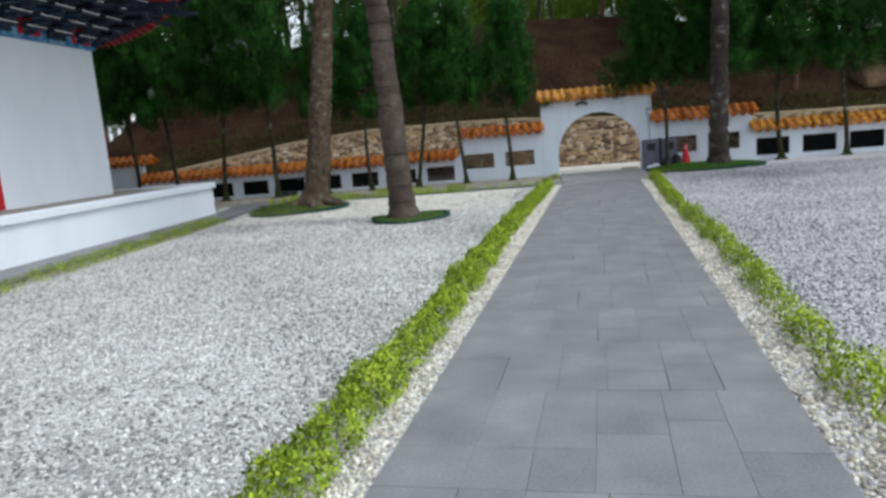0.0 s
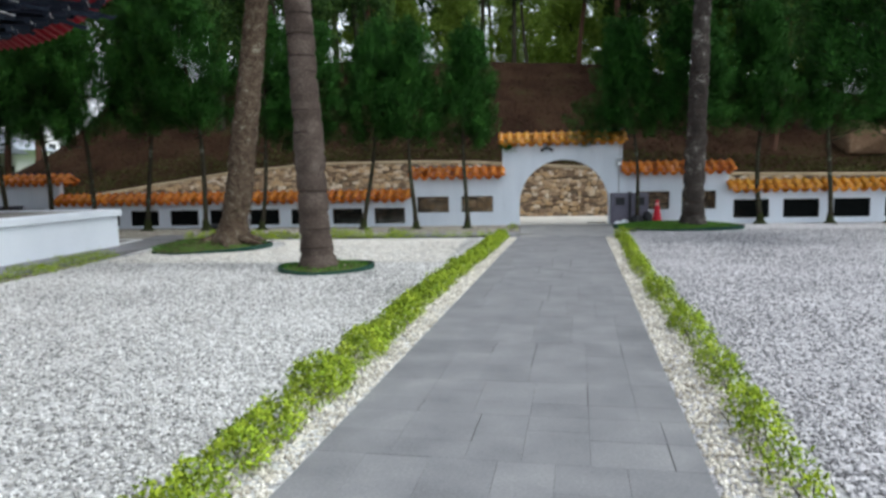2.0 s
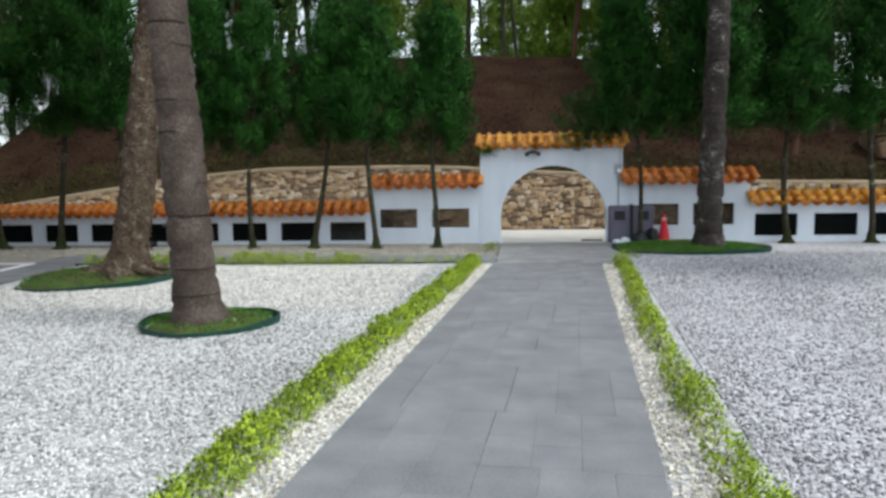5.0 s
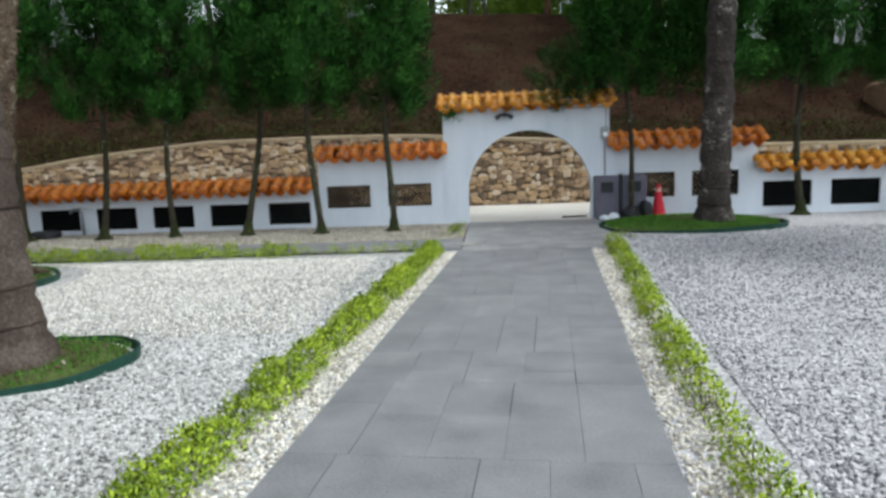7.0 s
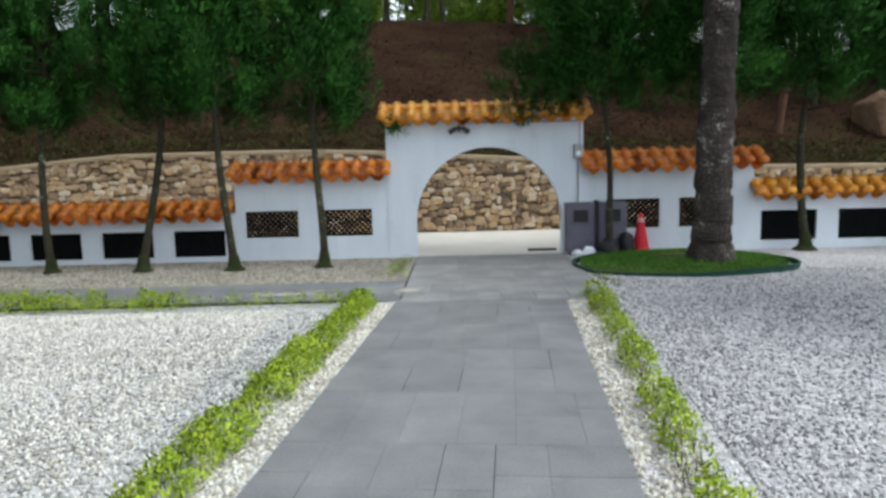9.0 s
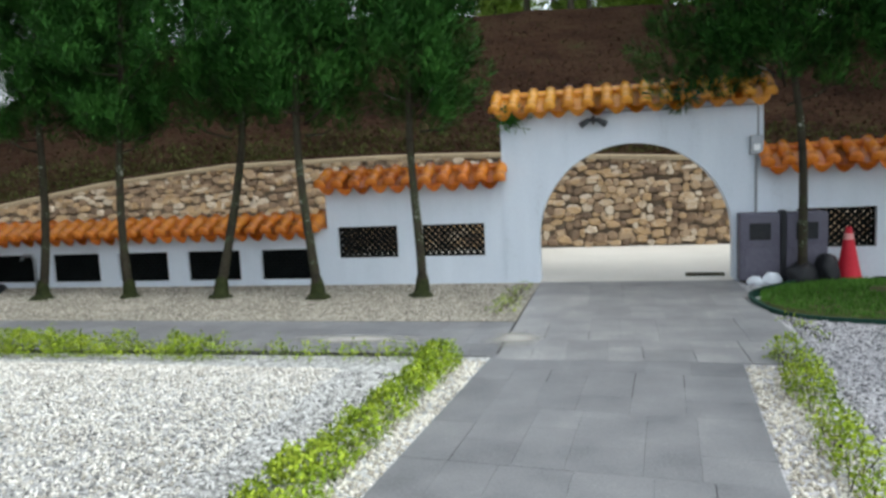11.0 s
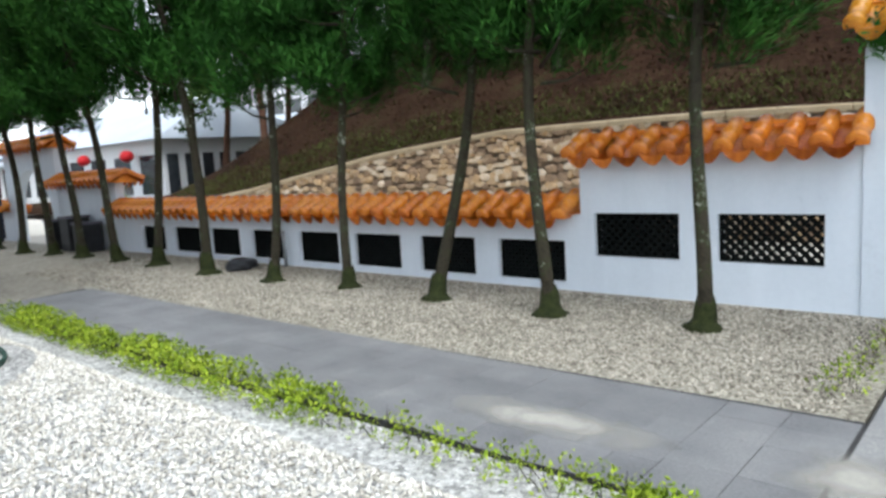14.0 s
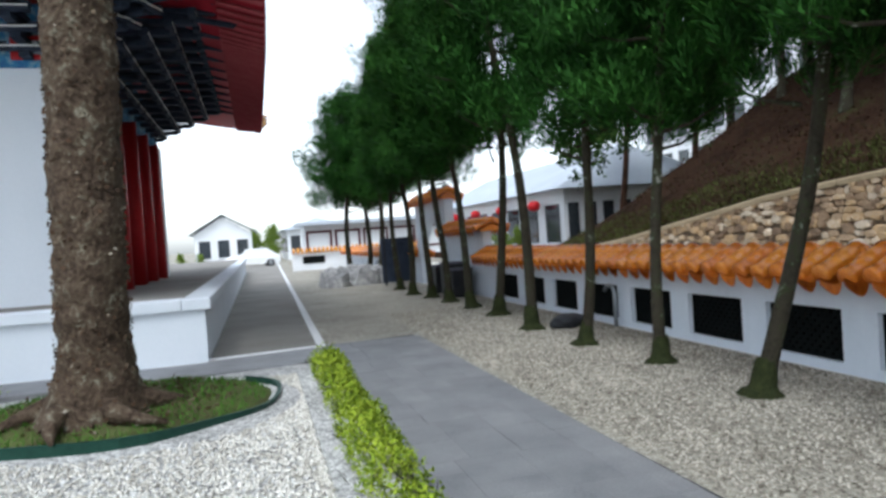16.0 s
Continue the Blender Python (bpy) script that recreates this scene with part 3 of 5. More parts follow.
def stone_points(x0, x1, z0, z1, rr):
    """An irregular stone face: a bulging cushion with eight rim corners."""
    cx, cz = (x0 + x1) / 2, (z0 + z1) / 2
    hx, hz = (x1 - x0) / 2 + 0.004, (z1 - z0) / 2 + 0.003
    rim = []
    for k in range(9):
        a = k * math.tau / 9 + rr.uniform(-0.22, 0.22)
        c, s = math.cos(a), math.sin(a)
        q = (abs(c) ** 3.2 + abs(s) ** 3.2) ** (-1 / 3.2) * rr.uniform(0.80, 1.16)
        rim.append((cx + hx * q * c, cz + hz * q * s))
    return cx, cz, rim


def add_stone(bm, data, depth, rr):
    cx, cz, rim = data
    back = [bm.verts.new((x, RET_Y + 0.05, z)) for x, z in rim]
    mid = [bm.verts.new((x, RET_Y - depth * 0.45, z)) for x, z in rim]
    front = [bm.verts.new((cx + (x - cx) * 0.72, RET_Y - depth * rr.uniform(0.8, 1.15), cz + (z - cz) * 0.72)) for x, z in rim]
    n = len(rim)
    for a, b in ((back, mid), (mid, front)):
        for i in range(n):
            bm.faces.new((a[i], a[(i + 1) % n], b[(i + 1) % n], b[i]))
    bm.faces.new(front)


rr = random.Random(11)
rest = bmesh.new()
made = 0
z = 0.0
while z < 2.1:
    h = rr.uniform(0.095, 0.175)
    x = -23.5 + rr.uniform(0, 0.2)
    while x < 23.5:
        w = rr.choice((0.11, 0.15, 0.19, 0.24, 0.30)) * rr.uniform(0.85, 1.15)
        wob = 0.17 * noise.noise(Vector((x * 3.1, z * 3.1, 3)))
        zt = min(z + h * rr.uniform(0.85, 1.25) + wob, cap_z(x + w / 2) - 0.09)
        if zt - z - wob > 0.04:
            data = stone_points(x, x + w, z + wob, zt, rr)
            if -1.75 < x < 1.6 and made < 300:
                bm = bmesh.new()
                add_stone(bm, data, rr.uniform(0.03, 0.07), rr)
                bmesh.ops.recalc_face_normals(bm, faces=bm.faces)
                part("stone", bm, STONE_P, retaining, smooth=False)
                made += 1
            else:
                add_stone(rest, data, rr.uniform(0.03, 0.07), rr)
        x += w
    z += h
bmesh.ops.recalc_face_normals(rest, faces=rest.faces)
tagged(part("rubble", rest, STONE, retaining), kind="stuff")


# ---- trees ----
def crown_arrays(rng, z0, z1, radius, branches, per, blade, width, rise=0.6, tight=0.16, skirt=0.35, clumps=5):
    """Leaf blades in tufts along rising branches. Returns arrays and the branch lines."""
    cs, ds, lines = [], [], []
    for i in range(branches):
        f = (i + rng.random()) / branches
        z = z0 + (z1 - z0) * f ** 1.1 * 0.92
        prof = (min(1.0, 0.5 + f / skirt * 0.5)) * (1 - f) ** 0.62
        R = max(0.22, radius * prof * rng.uniform(0.75, 1.15))
        a = i * 2.39996 + rng.uniform(-0.4, 0.4)
        tip = np.array([R * math.cos(a), R * math.sin(a), R * rise * rng.uniform(0.6, 1.3)])
        start = np.array([0, 0, z])
        lines.append((start, start + tip))
        knots = rng.uniform(0.55 - 0.35 * min(1, f * 3), 1.05, clumps)
        side = rng.normal(size=(clumps, 3)) * tight * 1.5
        pick = rng.integers(0, clumps, per)
        t = knots[pick]
        c = start + tip * t[:, None] + side[pick] + rng.normal(size=(per, 3)) * tight * np.array([0.75, 0.75, 0.95])
        d = unit(tip[None, :] / (R + 1e-6) * 0.55 + np.array([0, 0, 0.65]) + rng.normal(size=(per, 3)) * 0.55)
        cs.append(c)
        ds.append(d)
    c = np.array([0, 0, z1]) + rng.normal(size=(per, 3)) * np.array([0.10, 0.10, 0.35]) - np.array([0, 0, 0.25])
    cs.append(c)
    ds.append(unit(rng.normal(size=(per, 3)) * 0.4 + np.array([0, 0, 1])))
    c, d = np.concatenate(cs), np.concatenate(ds)
    tuft = 3
    c = np.repeat(c, tuft, axis=0)
    d = unit(np.repeat(d, tuft, axis=0) + rng.normal(size=(len(c), 3)) * 0.45)
    v, t = blades(c, d, rng.uniform(0.6, 1.3, len(c)) * blade, rng.uniform(0.7, 1.3, len(c)) * width, rng)
    return v, t, lines


def tufted_crown(rng, z0, z1, radius, branches, tufts, needles, blade, width, skirt=0.3, droop=()):
    """A pine crown of upright flame-shaped tufts along rising branches; each needle is shaded with the round of its tuft."""
    seats, lines = [], []
    for i in range(branches):
        f = (i + rng.random()) / branches
        z = z0 + (z1 - z0) * f * 0.86
        R = max(0.16, radius * min(1.0, 0.62 + f / skirt * 0.38) * (1 - f) ** 0.75 * rng.uniform(0.7, 1.15))
        a = i * 2.39996 + rng.uniform(-0.4, 0.4)
        tip = np.array([R * math.cos(a), R * math.sin(a), R * rng.uniform(0.1, 0.55)])
        start = np.array([0, 0, z])
        lines.append((start, start + tip))
        for k in range(tufts):
            q = rng.uniform(0.35, 1.0) ** 0.8
            seats.append((start + tip * q + rng.normal(size=3) * np.array([0.12, 0.12, 0.06]) * (1 + 0.5 * R), tip / R, 1.0 + 0.25 * q))
    for k in range(6):
        seats.append((np.array([0, 0, z1 - 0.75 + 0.13 * k]) + rng.normal(size=3) * 0.04, np.array([0, 0, 1.0]), 0.9))
    for x, y, z in droop:
        seats.append((np.array([x, y, z]) + rng.normal(size=3) * 0.05, np.array([0, -0.2, -1.6]), 1.1))
    cs, ds, ns = [], [], []
    for at, out, size in seats:
        axis = np.array([0, 0, 1.0]) + out * 0.45 + rng.normal(size=3) * 0.22
        axis /= np.linalg.norm(axis)
        L = rng.uniform(0.32, 0.62) * size
        u = rng.random(needles)
        rad = rng.normal(size=(needles, 3))
        rad = unit(rad - axis * (rad @ axis)[:, None])
        wide = (0.035 + 0.085 * np.sin(np.pi * np.clip(u * 0.85 + 0.12, 0, 1)))[:, None] * size
        cs.append(at + axis * (u * L)[:, None] + rad * wide * rng.random((needles, 1)) ** 0.6)
        ds.append(unit(axis * 0.9 + rad * 0.75 + rng.normal(size=(needles, 3)) * 0.25))
        ns.append(unit(rad * 0.8 + axis * 0.55 + np.array([0, 0, 0.25])))
    c, d, m = np.concatenate(cs), np.concatenate(ds), np.concatenate(ns)
    v, t = blades(c, d, rng.uniform(0.7, 1.25, len(c)) * blade, rng.uniform(0.7, 1.3, len(c)) * width, rng)
    return v, t, lines, np.repeat(m, 4, axis=0)


def trunk_mesh(bm, height, r0, r1, lean, rng, sides=10, flare=1.6, wob=0.04, rings=0.0, fork=None):
    pts, rad = [], []
    n = 30
    ph = rng.random() * 6
    for i in range(n + 1):
        f = (i / n) ** 1.25
        z = height * f
        pts.append((lean[0] * f + wob * (math.sin(7.0 * f + ph) - math.sin(ph)), lean[1] * f + wob * (math.cos(6.0 * f + ph) - math.cos(ph)), z - (0.06 if i == 0 else 0)))
        rad.append((r0 + (r1 - r0) * f) * (1 + (flare - 1) * max(0, 1 - z / (4.5 * r0 + 0.05)) ** 3))
    return tube(bm, pts, rad, sides)


def make_tree(name, label, category, group, seed, height, r0, crown, bark, leaf, lean=(0, 0), limbs=8):
    rng = np.random.default_rng(seed)
    tree = thing(name, label, category, group)
    bm = bmesh.new()
    trunk_mesh(bm, height * 0.93, r0, r0 * 0.34, lean, rng, wob=0.075, flare=1.4)
    if "tufts" in crown:
        v, t, lines, nm = tufted_crown(rng, **crown)
    else:
        v, t, lines = crown_arrays(rng, **crown)
        nm = None
    f = np.clip(v[:, 2] / height, 0, 1)
    v[:, 0] += lean[0] * f
    v[:, 1] += lean[1] * f
    for s, e in lines[::max(1, len(lines) // limbs)]:
        k = s[2] / height
        off = np.array([lean[0] * k, lean[1] * k, 0])
        mid = (s + e) / 2 + np.array([0, 0, -0.06])
        tube(bm, [s + off, mid + off, e + off], [r0 * 0.32, r0 * 0.22, r0 * 0.06], 5)
    part("trunk", bm, bark, tree, smooth=True)
    ob = new("crown", raw_mesh("crown", v, t, leaf, normals=nm))
    ob.parent = tree
    return tree


ROW = []
ROW_LABEL = "pruned pine with a mossy leaning trunk and dense dark green crown"
for s, (h, ln, rad) in enumerate([(6.1, (0.05, 0.0), 1.15), (6.4, (-0.05, 0.05), 1.2), (5.9, (0.06, -0.05), 1.1), (6.6, (0.05, 0.05), 1.3), (6.2, (-0.06, 0.0), 1.15)]):
    ROW.append(make_tree("pine_tree", ROW_LABEL, "tree", "row of pines along the wall", 20 + s, h, 0.072,
                         dict(z0=2.3, z1=h, radius=rad, branches=40, tufts=9, needles=165, blade=0.12, width=0.0125), BARK, NEEDLE, ln, 20))
MOSS = material("dark_moss", two((0.012, 0.016, 0.006), (0.045, 0.055, 0.018)), 14, 60, 1.0, 1.0, dist=0.03)
for s, src in enumerate(ROW):
    bm = bmesh.new()
    rings = []
    for k, (z, r) in enumerate([(-0.02, 0.20), (0.022, 0.175), (0.05, 0.125), (0.09, 0.108), (0.15, 0.100), (0.22, 0.090), (0.30, 0.066)]):
        ring = []
        for i in range(22):
            a = i * math.tau / 22
            w = 1 + (0.38 if k < 3 else 0.12) * noise.noise(Vector((math.cos(a) * 1.5, math.sin(a) * 1.5, z * 6 + s * 7)))
            ring.append(bm.verts.new((r * w * math.cos(a), r * w * math.sin(a), z + (0.06 * noise.noise(Vector((a * 1.4, s, k))) if k > 3 else 0))))
        rings.append(ring)
    for lo, hi in zip(rings, rings[1:]):
        for i in range(22):
            bm.faces.new((lo[i], lo[(i + 1) % 22], hi[(i + 1) % 22], hi[i]))
    part("moss", bm, MOSS, src, "dark moss round the foot", smooth=True)
ROW_SPOTS = [(-2.83, 21.25), (-4.32, 21.12), (-5.90, 21.2), (-7.52, 21.3), (-9.0, 21.18), (-10.73, 21.18), (-12.7, 21.36), (-14.3, 21.34),
             (-15.85, 21.32), (-17.3, 21.28), (-18.55, 21.1), (-20.7, 21.2), (-26.5, 21.6), (-28.2, 20.8), (-30.0, 21.8),
             (2.08, 21.8), (3.75, 21.75), (5.56, 22.0), (7.45, 21.95), (9.0, 21.8), (10.7, 21.9), (12.4, 21.8), (14.2, 21.9)]
TILT = [(0, 5), (-2, 2), (3, 10), (2, 2), (2, 5), (-3, -4), (0, 1), (-4, -6), (1, -3), (-2, 2), (2, -3), (-3, 1)]
rr = random.Random(3)
gate_pine = make_tree("pine_tree", "dark pine with boughs hanging over the gate roof", "tree", "row of pines along the wall", 31, 5.8, 0.06,
                      dict(z0=2.3, z1=5.8, radius=1.1, branches=36, tufts=9, needles=165, blade=0.12, width=0.0125,
                           droop=[(-0.75 - 0.07 * (k % 5), 0.05 * (k % 3) - 0.15, 2.55 + 0.13 * (k % 7)) for k in range(16)] + [(-1.2 - 0.05 * (k % 4), 0.0, 2.6 + 0.15 * (k % 6)) for k in range(14)]),
                      BARK, NEEDLE, (-0.1, 0.0), 16)
gate_pine.matrix_basis = pose(2.08, 21.8, -0.01, 0, -4, 0)
for i, (x, y) in enumerate(ROW_SPOTS):
    if i == 15:
        continue
    src = ROW[(i * 2 + i // 5) % 5]
    k = rr.uniform(0.93, 1.06) * (1.1 if 4 < i < 12 else 1.0)
    tx, ty = TILT[i] if i < len(TILT) else (rr.uniform(-4, 4), rr.uniform(-4, 4))
    m = pose(x, y, -0.01, -ty, tx, 0) @ pose(0, 0, 0, 0, 0, rr.uniform(-180, 180)) @ Matrix.Diagonal((k, k, k, 1))
    if i < 5 and not src.get("placed"):
        src["placed"] = 1
        src.matrix_basis = m
    else:
        c = copy_thing(src, m)
        c.scale = (1.6, 1.6, 1.1) if x < -25 else (k, k, k)
for src in ROW:
    if not src.get("placed"):
        src.matrix_basis = pose(16.0 + ROW.index(src), 21.8, 0)
    elif "placed" in src:
        del src["placed"]

# tall woodland on the slope and its top
WOOD = []
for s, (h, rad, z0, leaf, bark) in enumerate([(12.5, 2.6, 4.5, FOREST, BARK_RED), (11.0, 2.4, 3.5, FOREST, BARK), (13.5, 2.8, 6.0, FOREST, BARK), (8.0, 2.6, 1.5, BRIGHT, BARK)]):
    WOOD.append(make_tree("woodland_tree", "tall dark woodland tree with a bare trunk on the slope" if s < 3 else "leafy tree on the hilltop with sunlight painted into its light green", "tree", "woodland on the slope", 60 + s, h, 0.19,
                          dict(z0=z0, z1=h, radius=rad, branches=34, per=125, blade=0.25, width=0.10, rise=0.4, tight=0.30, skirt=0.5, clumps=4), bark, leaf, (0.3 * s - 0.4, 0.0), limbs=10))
rr = random.Random(9)
spots = []
for i in range(400):
    x, y = rr.uniform(-26, 30), rr.uniform(31, 58)
    if abs(x + 0.4) < 2.2 and y < 41:
        continue
    if x < -11 or x < 8 and y < 39 or abs(x) < 10 and y < 54:
        continue
    if all((x - a) ** 2 + (y - b) ** 2 > 3.8 ** 2 for a, b in spots):
        spots.append((x, y))
    if len(spots) > 26:
        break
for i, (x, y) in enumerate(spots):
    src = WOOD[3] if (y > 44 and i % 3 == 0) else WOOD[i % 3]
    m = pose(x, y, hill_z(x, y) - 0.1, 0, 0, rr.uniform(0, 360))
    k = rr.uniform(0.85, 1.15)
    if not src.get("placed"):
        src["placed"] = 1
        src.matrix_basis = m
    else:
        copy_thing(src, m).scale = (k, k, k)
for i, (x, y) in enumerate([(-7.4, 31.6), (-9.6, 30.2), (-11.8, 31.6), (8.4, 29.5), (10.6, 32), (13.5, 30.5), (5.6, 33), (-9, 35), (-11.5, 37), (9.5, 34), (12, 35.5), (15, 34), (7, 36), (17.5, 32), (11, 38), (14.5, 39)]):
    copy_thing(WOOD[i % 3], pose(x, y, hill_z(x, y) - 0.1, rr.uniform(-6, 6), rr.uniform(-6, 6), rr.uniform(0, 360))).scale = (0.62, 0.62, 0.85) if i < 7 else (0.95, 0.95, 0.95)
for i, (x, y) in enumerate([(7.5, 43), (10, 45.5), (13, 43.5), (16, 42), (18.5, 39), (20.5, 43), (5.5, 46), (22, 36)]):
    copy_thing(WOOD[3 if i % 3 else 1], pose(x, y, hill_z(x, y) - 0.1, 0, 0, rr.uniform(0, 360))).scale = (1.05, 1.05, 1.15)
for i, (x, y, k) in enumerate([(-14.2, 30.6, 0.7), (-17.0, 32.4, 0.75), (-12.6, 34.2, 0.85), (-19.6, 33.6, 0.7), (-15.6, 36.4, 0.9), (-21.0, 37.5, 0.8), (-13.4, 40.5, 0.95), (-18.4, 40.6, 0.9)]):
    copy_thing(WOOD[2 if i % 3 else 1], pose(x, y, hill_z(x, y) - 0.1, rr.uniform(-7, 7), rr.uniform(-7, 7), rr.uniform(0, 360))).scale = (k, k, k)
for i, (x, y, k) in enumerate([(-16, 41.5, 1.05), (-20, 43, 1.1), (-24, 42, 1.15), (-11.6, 40.5, 1.0), (-22.4, 38.6, 1.05), (-17.6, 37.6, 0.95), (-13.8, 44.5, 1.1), (-26.5, 45, 1.2), (-11.6, 48, 1.1), (-19, 47.5, 1.2), (-23.6, 31.6, 0.78), (-25.2, 29.6, 0.72), (-27.6, 32.2, 0.8), (-24.6, 35.4, 0.95), (-29.5, 37, 1.0)]):
    copy_thing(WOOD[i % 2], pose(x, y, hill_z(x, y) - 0.1, rr.uniform(-4, 4), rr.uniform(-4, 4), rr.uniform(0, 360))).scale = (k, k, k)
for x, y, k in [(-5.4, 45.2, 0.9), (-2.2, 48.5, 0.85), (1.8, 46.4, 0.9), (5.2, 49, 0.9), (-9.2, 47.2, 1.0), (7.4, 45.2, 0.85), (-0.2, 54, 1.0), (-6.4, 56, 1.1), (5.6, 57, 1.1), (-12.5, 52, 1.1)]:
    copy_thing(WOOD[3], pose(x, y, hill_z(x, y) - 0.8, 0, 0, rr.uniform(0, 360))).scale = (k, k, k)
for x, y, k in [(-1.6, 39.4, 0.7), (-0.9, 39.6, 0.55), (1.9, 41.0, 0.8), (-3.4, 40.8, 0.8), (3.9, 39.8, 0.95)]:
    copy_thing(WOOD[0 if x > 0 else 2], pose(x, y, hill_z(x, y) - 0.1, rr.uniform(-8, 8), rr.uniform(-8, 8), rr.uniform(0, 360))).scale = (k, k, k)
for src in WOOD:
    if "placed" in src:
        del src["placed"]


def big_trunk(name, label, x, y, r0, height, lean, bark, ring, seed, z=0.0, rough=0.0, flare=1.35, bend=1.2):
    """A stout bare trunk with rings or bosses; its crown stands high above."""
    rng = np.random.default_rng(seed)
    tree = thing(name, label, "tree", at=(x, y, z))
    bm = bmesh.new()
    pts, rad = [], []
    n = int(height / 0.06)
    for i in range(n + 1):
        f = i / n
        zz = height * f
        pts.append((lean[0] * f ** bend, lean[1] * f ** bend, zz - (0.08 if i == 0 else 0)))
        r = r0 * (1 - 0.42 * f) * (1 + (flare - 1) * max(0, 1 - zz / 0.7) ** 2)
        if ring:
            ph = (zz / ring + 0.15 * math.sin(zz * 3)) % 1.0
            r *= 1 + 0.05 * (1 - ph) - (0.07 if ph > 0.82 else 0)
        rad.append(r)
    tube(bm, pts, rad, 28)
    for v in bm.verts:
        q = v.co
        d = Vector((q.x, q.y, 0))
        k = noise.noise(Vector((q.x * 9, q.y * 9, q.z * (5 if ring else 9)))) * (0.012 + rough)
        k += noise.noise(Vector((q.x * 2, q.y * 2, q.z * 1.3))) * 0.03
        c = Vector((lean[0] * (q.z / height) ** bend if q.z > 0 else 0, lean[1] * (q.z / height) ** bend if q.z > 0 else 0, q.z))
        out = (q - c)
        if out.length > 1e-4:
            v.co += out.normalized() * k
    stem = part("trunk", bm, bark, tree, smooth=True)
    if ring:
        zz = 0.35
        while zz < height * 0.72:
            f = zz / height
            r = r0 * (1 - 0.42 * f) * (1 + (flare - 1) * max(0, 1 - zz / 0.7) ** 2) * 1.01
            c = (lean[0] * f ** bend, lean[1] * f ** bend)
            bm = bmesh.new()
            rings = []
            for k, (dz, q) in enumerate(((-0.016, 0.97), (-0.004, 1.02), (0.008, 1.015), (0.015, 0.96))):
                rings.append([bm.verts.new((c[0] + r * q * (1 + 0.03 * noise.noise(Vector((a * 0.9, zz, k)))) * math.cos(a * math.tau / 24),
                                            c[1] + r * q * (1 + 0.03 * noise.noise(Vector((a * 0.9, zz, k)))) * math.sin(a * math.tau / 24),
                                            zz + dz + 0.012 * noise.noise(Vector((a * 0.4, zz * 3, 2))))) for a in range(24)])
            for p0, p1 in zip(rings, rings[1:]):
                for a in range(24):
                    bm.faces.new((p0[a], p0[(a + 1) % 24], p1[(a + 1) % 24], p1[a]))
            part("leaf_scar", bm, SCAR, stem, smooth=True)
            zz += ring * rng.uniform(0.75, 1.2)
    else:
        m = 3200
        z_ = rng.uniform(0.1, height * 0.7, m)
        a_ = rng.random(m) * math.tau
        f_ = z_ / height
        r_ = r0 * (1 - 0.42 * f_) * (1 + (flare - 1) * np.maximum(0, 1 - z_ / 0.7) ** 2) * 1.02
        c_ = np.stack([lean[0] * f_ ** bend + r_ * np.cos(a_), lean[1] * f_ ** bend + r_ * np.sin(a_), z_], axis=1)
        d_ = unit(np.stack([np.cos(a_) * 0.2 - np.sin(a_) * rng.normal(size=m), np.sin(a_) * 0.2 + np.cos(a_) * rng.normal(size=m), rng.normal(size=m)], axis=1))
        v, t = blades(c_, d_, rng.uniform(0.02, 0.055, m), rng.uniform(0.018, 0.045, m), rng)
        g = new("bark_flake", raw_mesh("bark_flake", v, t, FLAKE))
        g.parent = stem
        g["kind"] = "stuff"
    v, t, lines = crown_arrays(rng, height * 0.60, height * 1.15, 2.2, 20, 80, 0.36, 0.07, rise=0.2, tight=0.22, skirt=0.3)
    f = np.clip(v[:, 2] / height, 0, 1.2)
    v[:, 0] += lean[0] * f
    v[:, 1] += lean[1] * f
    ob = new("crown", raw_mesh("crown", v, t, FOREST))
    ob.parent = tree
    return tree


big_trunk("palm_like_tree", "stout ringed reddish grey trunk in a round grass bed", -4.64, 12.22, 0.25, 10.0, (-0.3, -0.7), BARK_RING, 0.31, 1, 0.03)
big_trunk("conifer_tree", "stout leaning trunk with rough flaking bark in a grass bed", -7.70, 15.88, 0.30, 10.5, (1.3, 0.5), BARK_ROUGH, 0, 2, 0.06, 0.03, 1.75, 0.85)
big_trunk("conifer_tree", "stout dark ringed conifer trunk on a grassy mound", 3.28, 20.3, 0.275, 10.5, (0.3, 0.0), BARK_DARK, 0.36, 3, 0.08, 0.02)
side_pine = make_tree("pine_tree", "broad dark pine with drooping lower boughs in the gravel", "tree", "", 51, 8.5, 0.155,
                      dict(z0=2.9, z1=8.5, radius=2.6, branches=44, tufts=16, needles=110, blade=0.17, width=0.025), BARK, NEEDLE, (0.1, 0.0), 14)
side_pine.matrix_basis = pose(6.5, 16.2, -0.01)


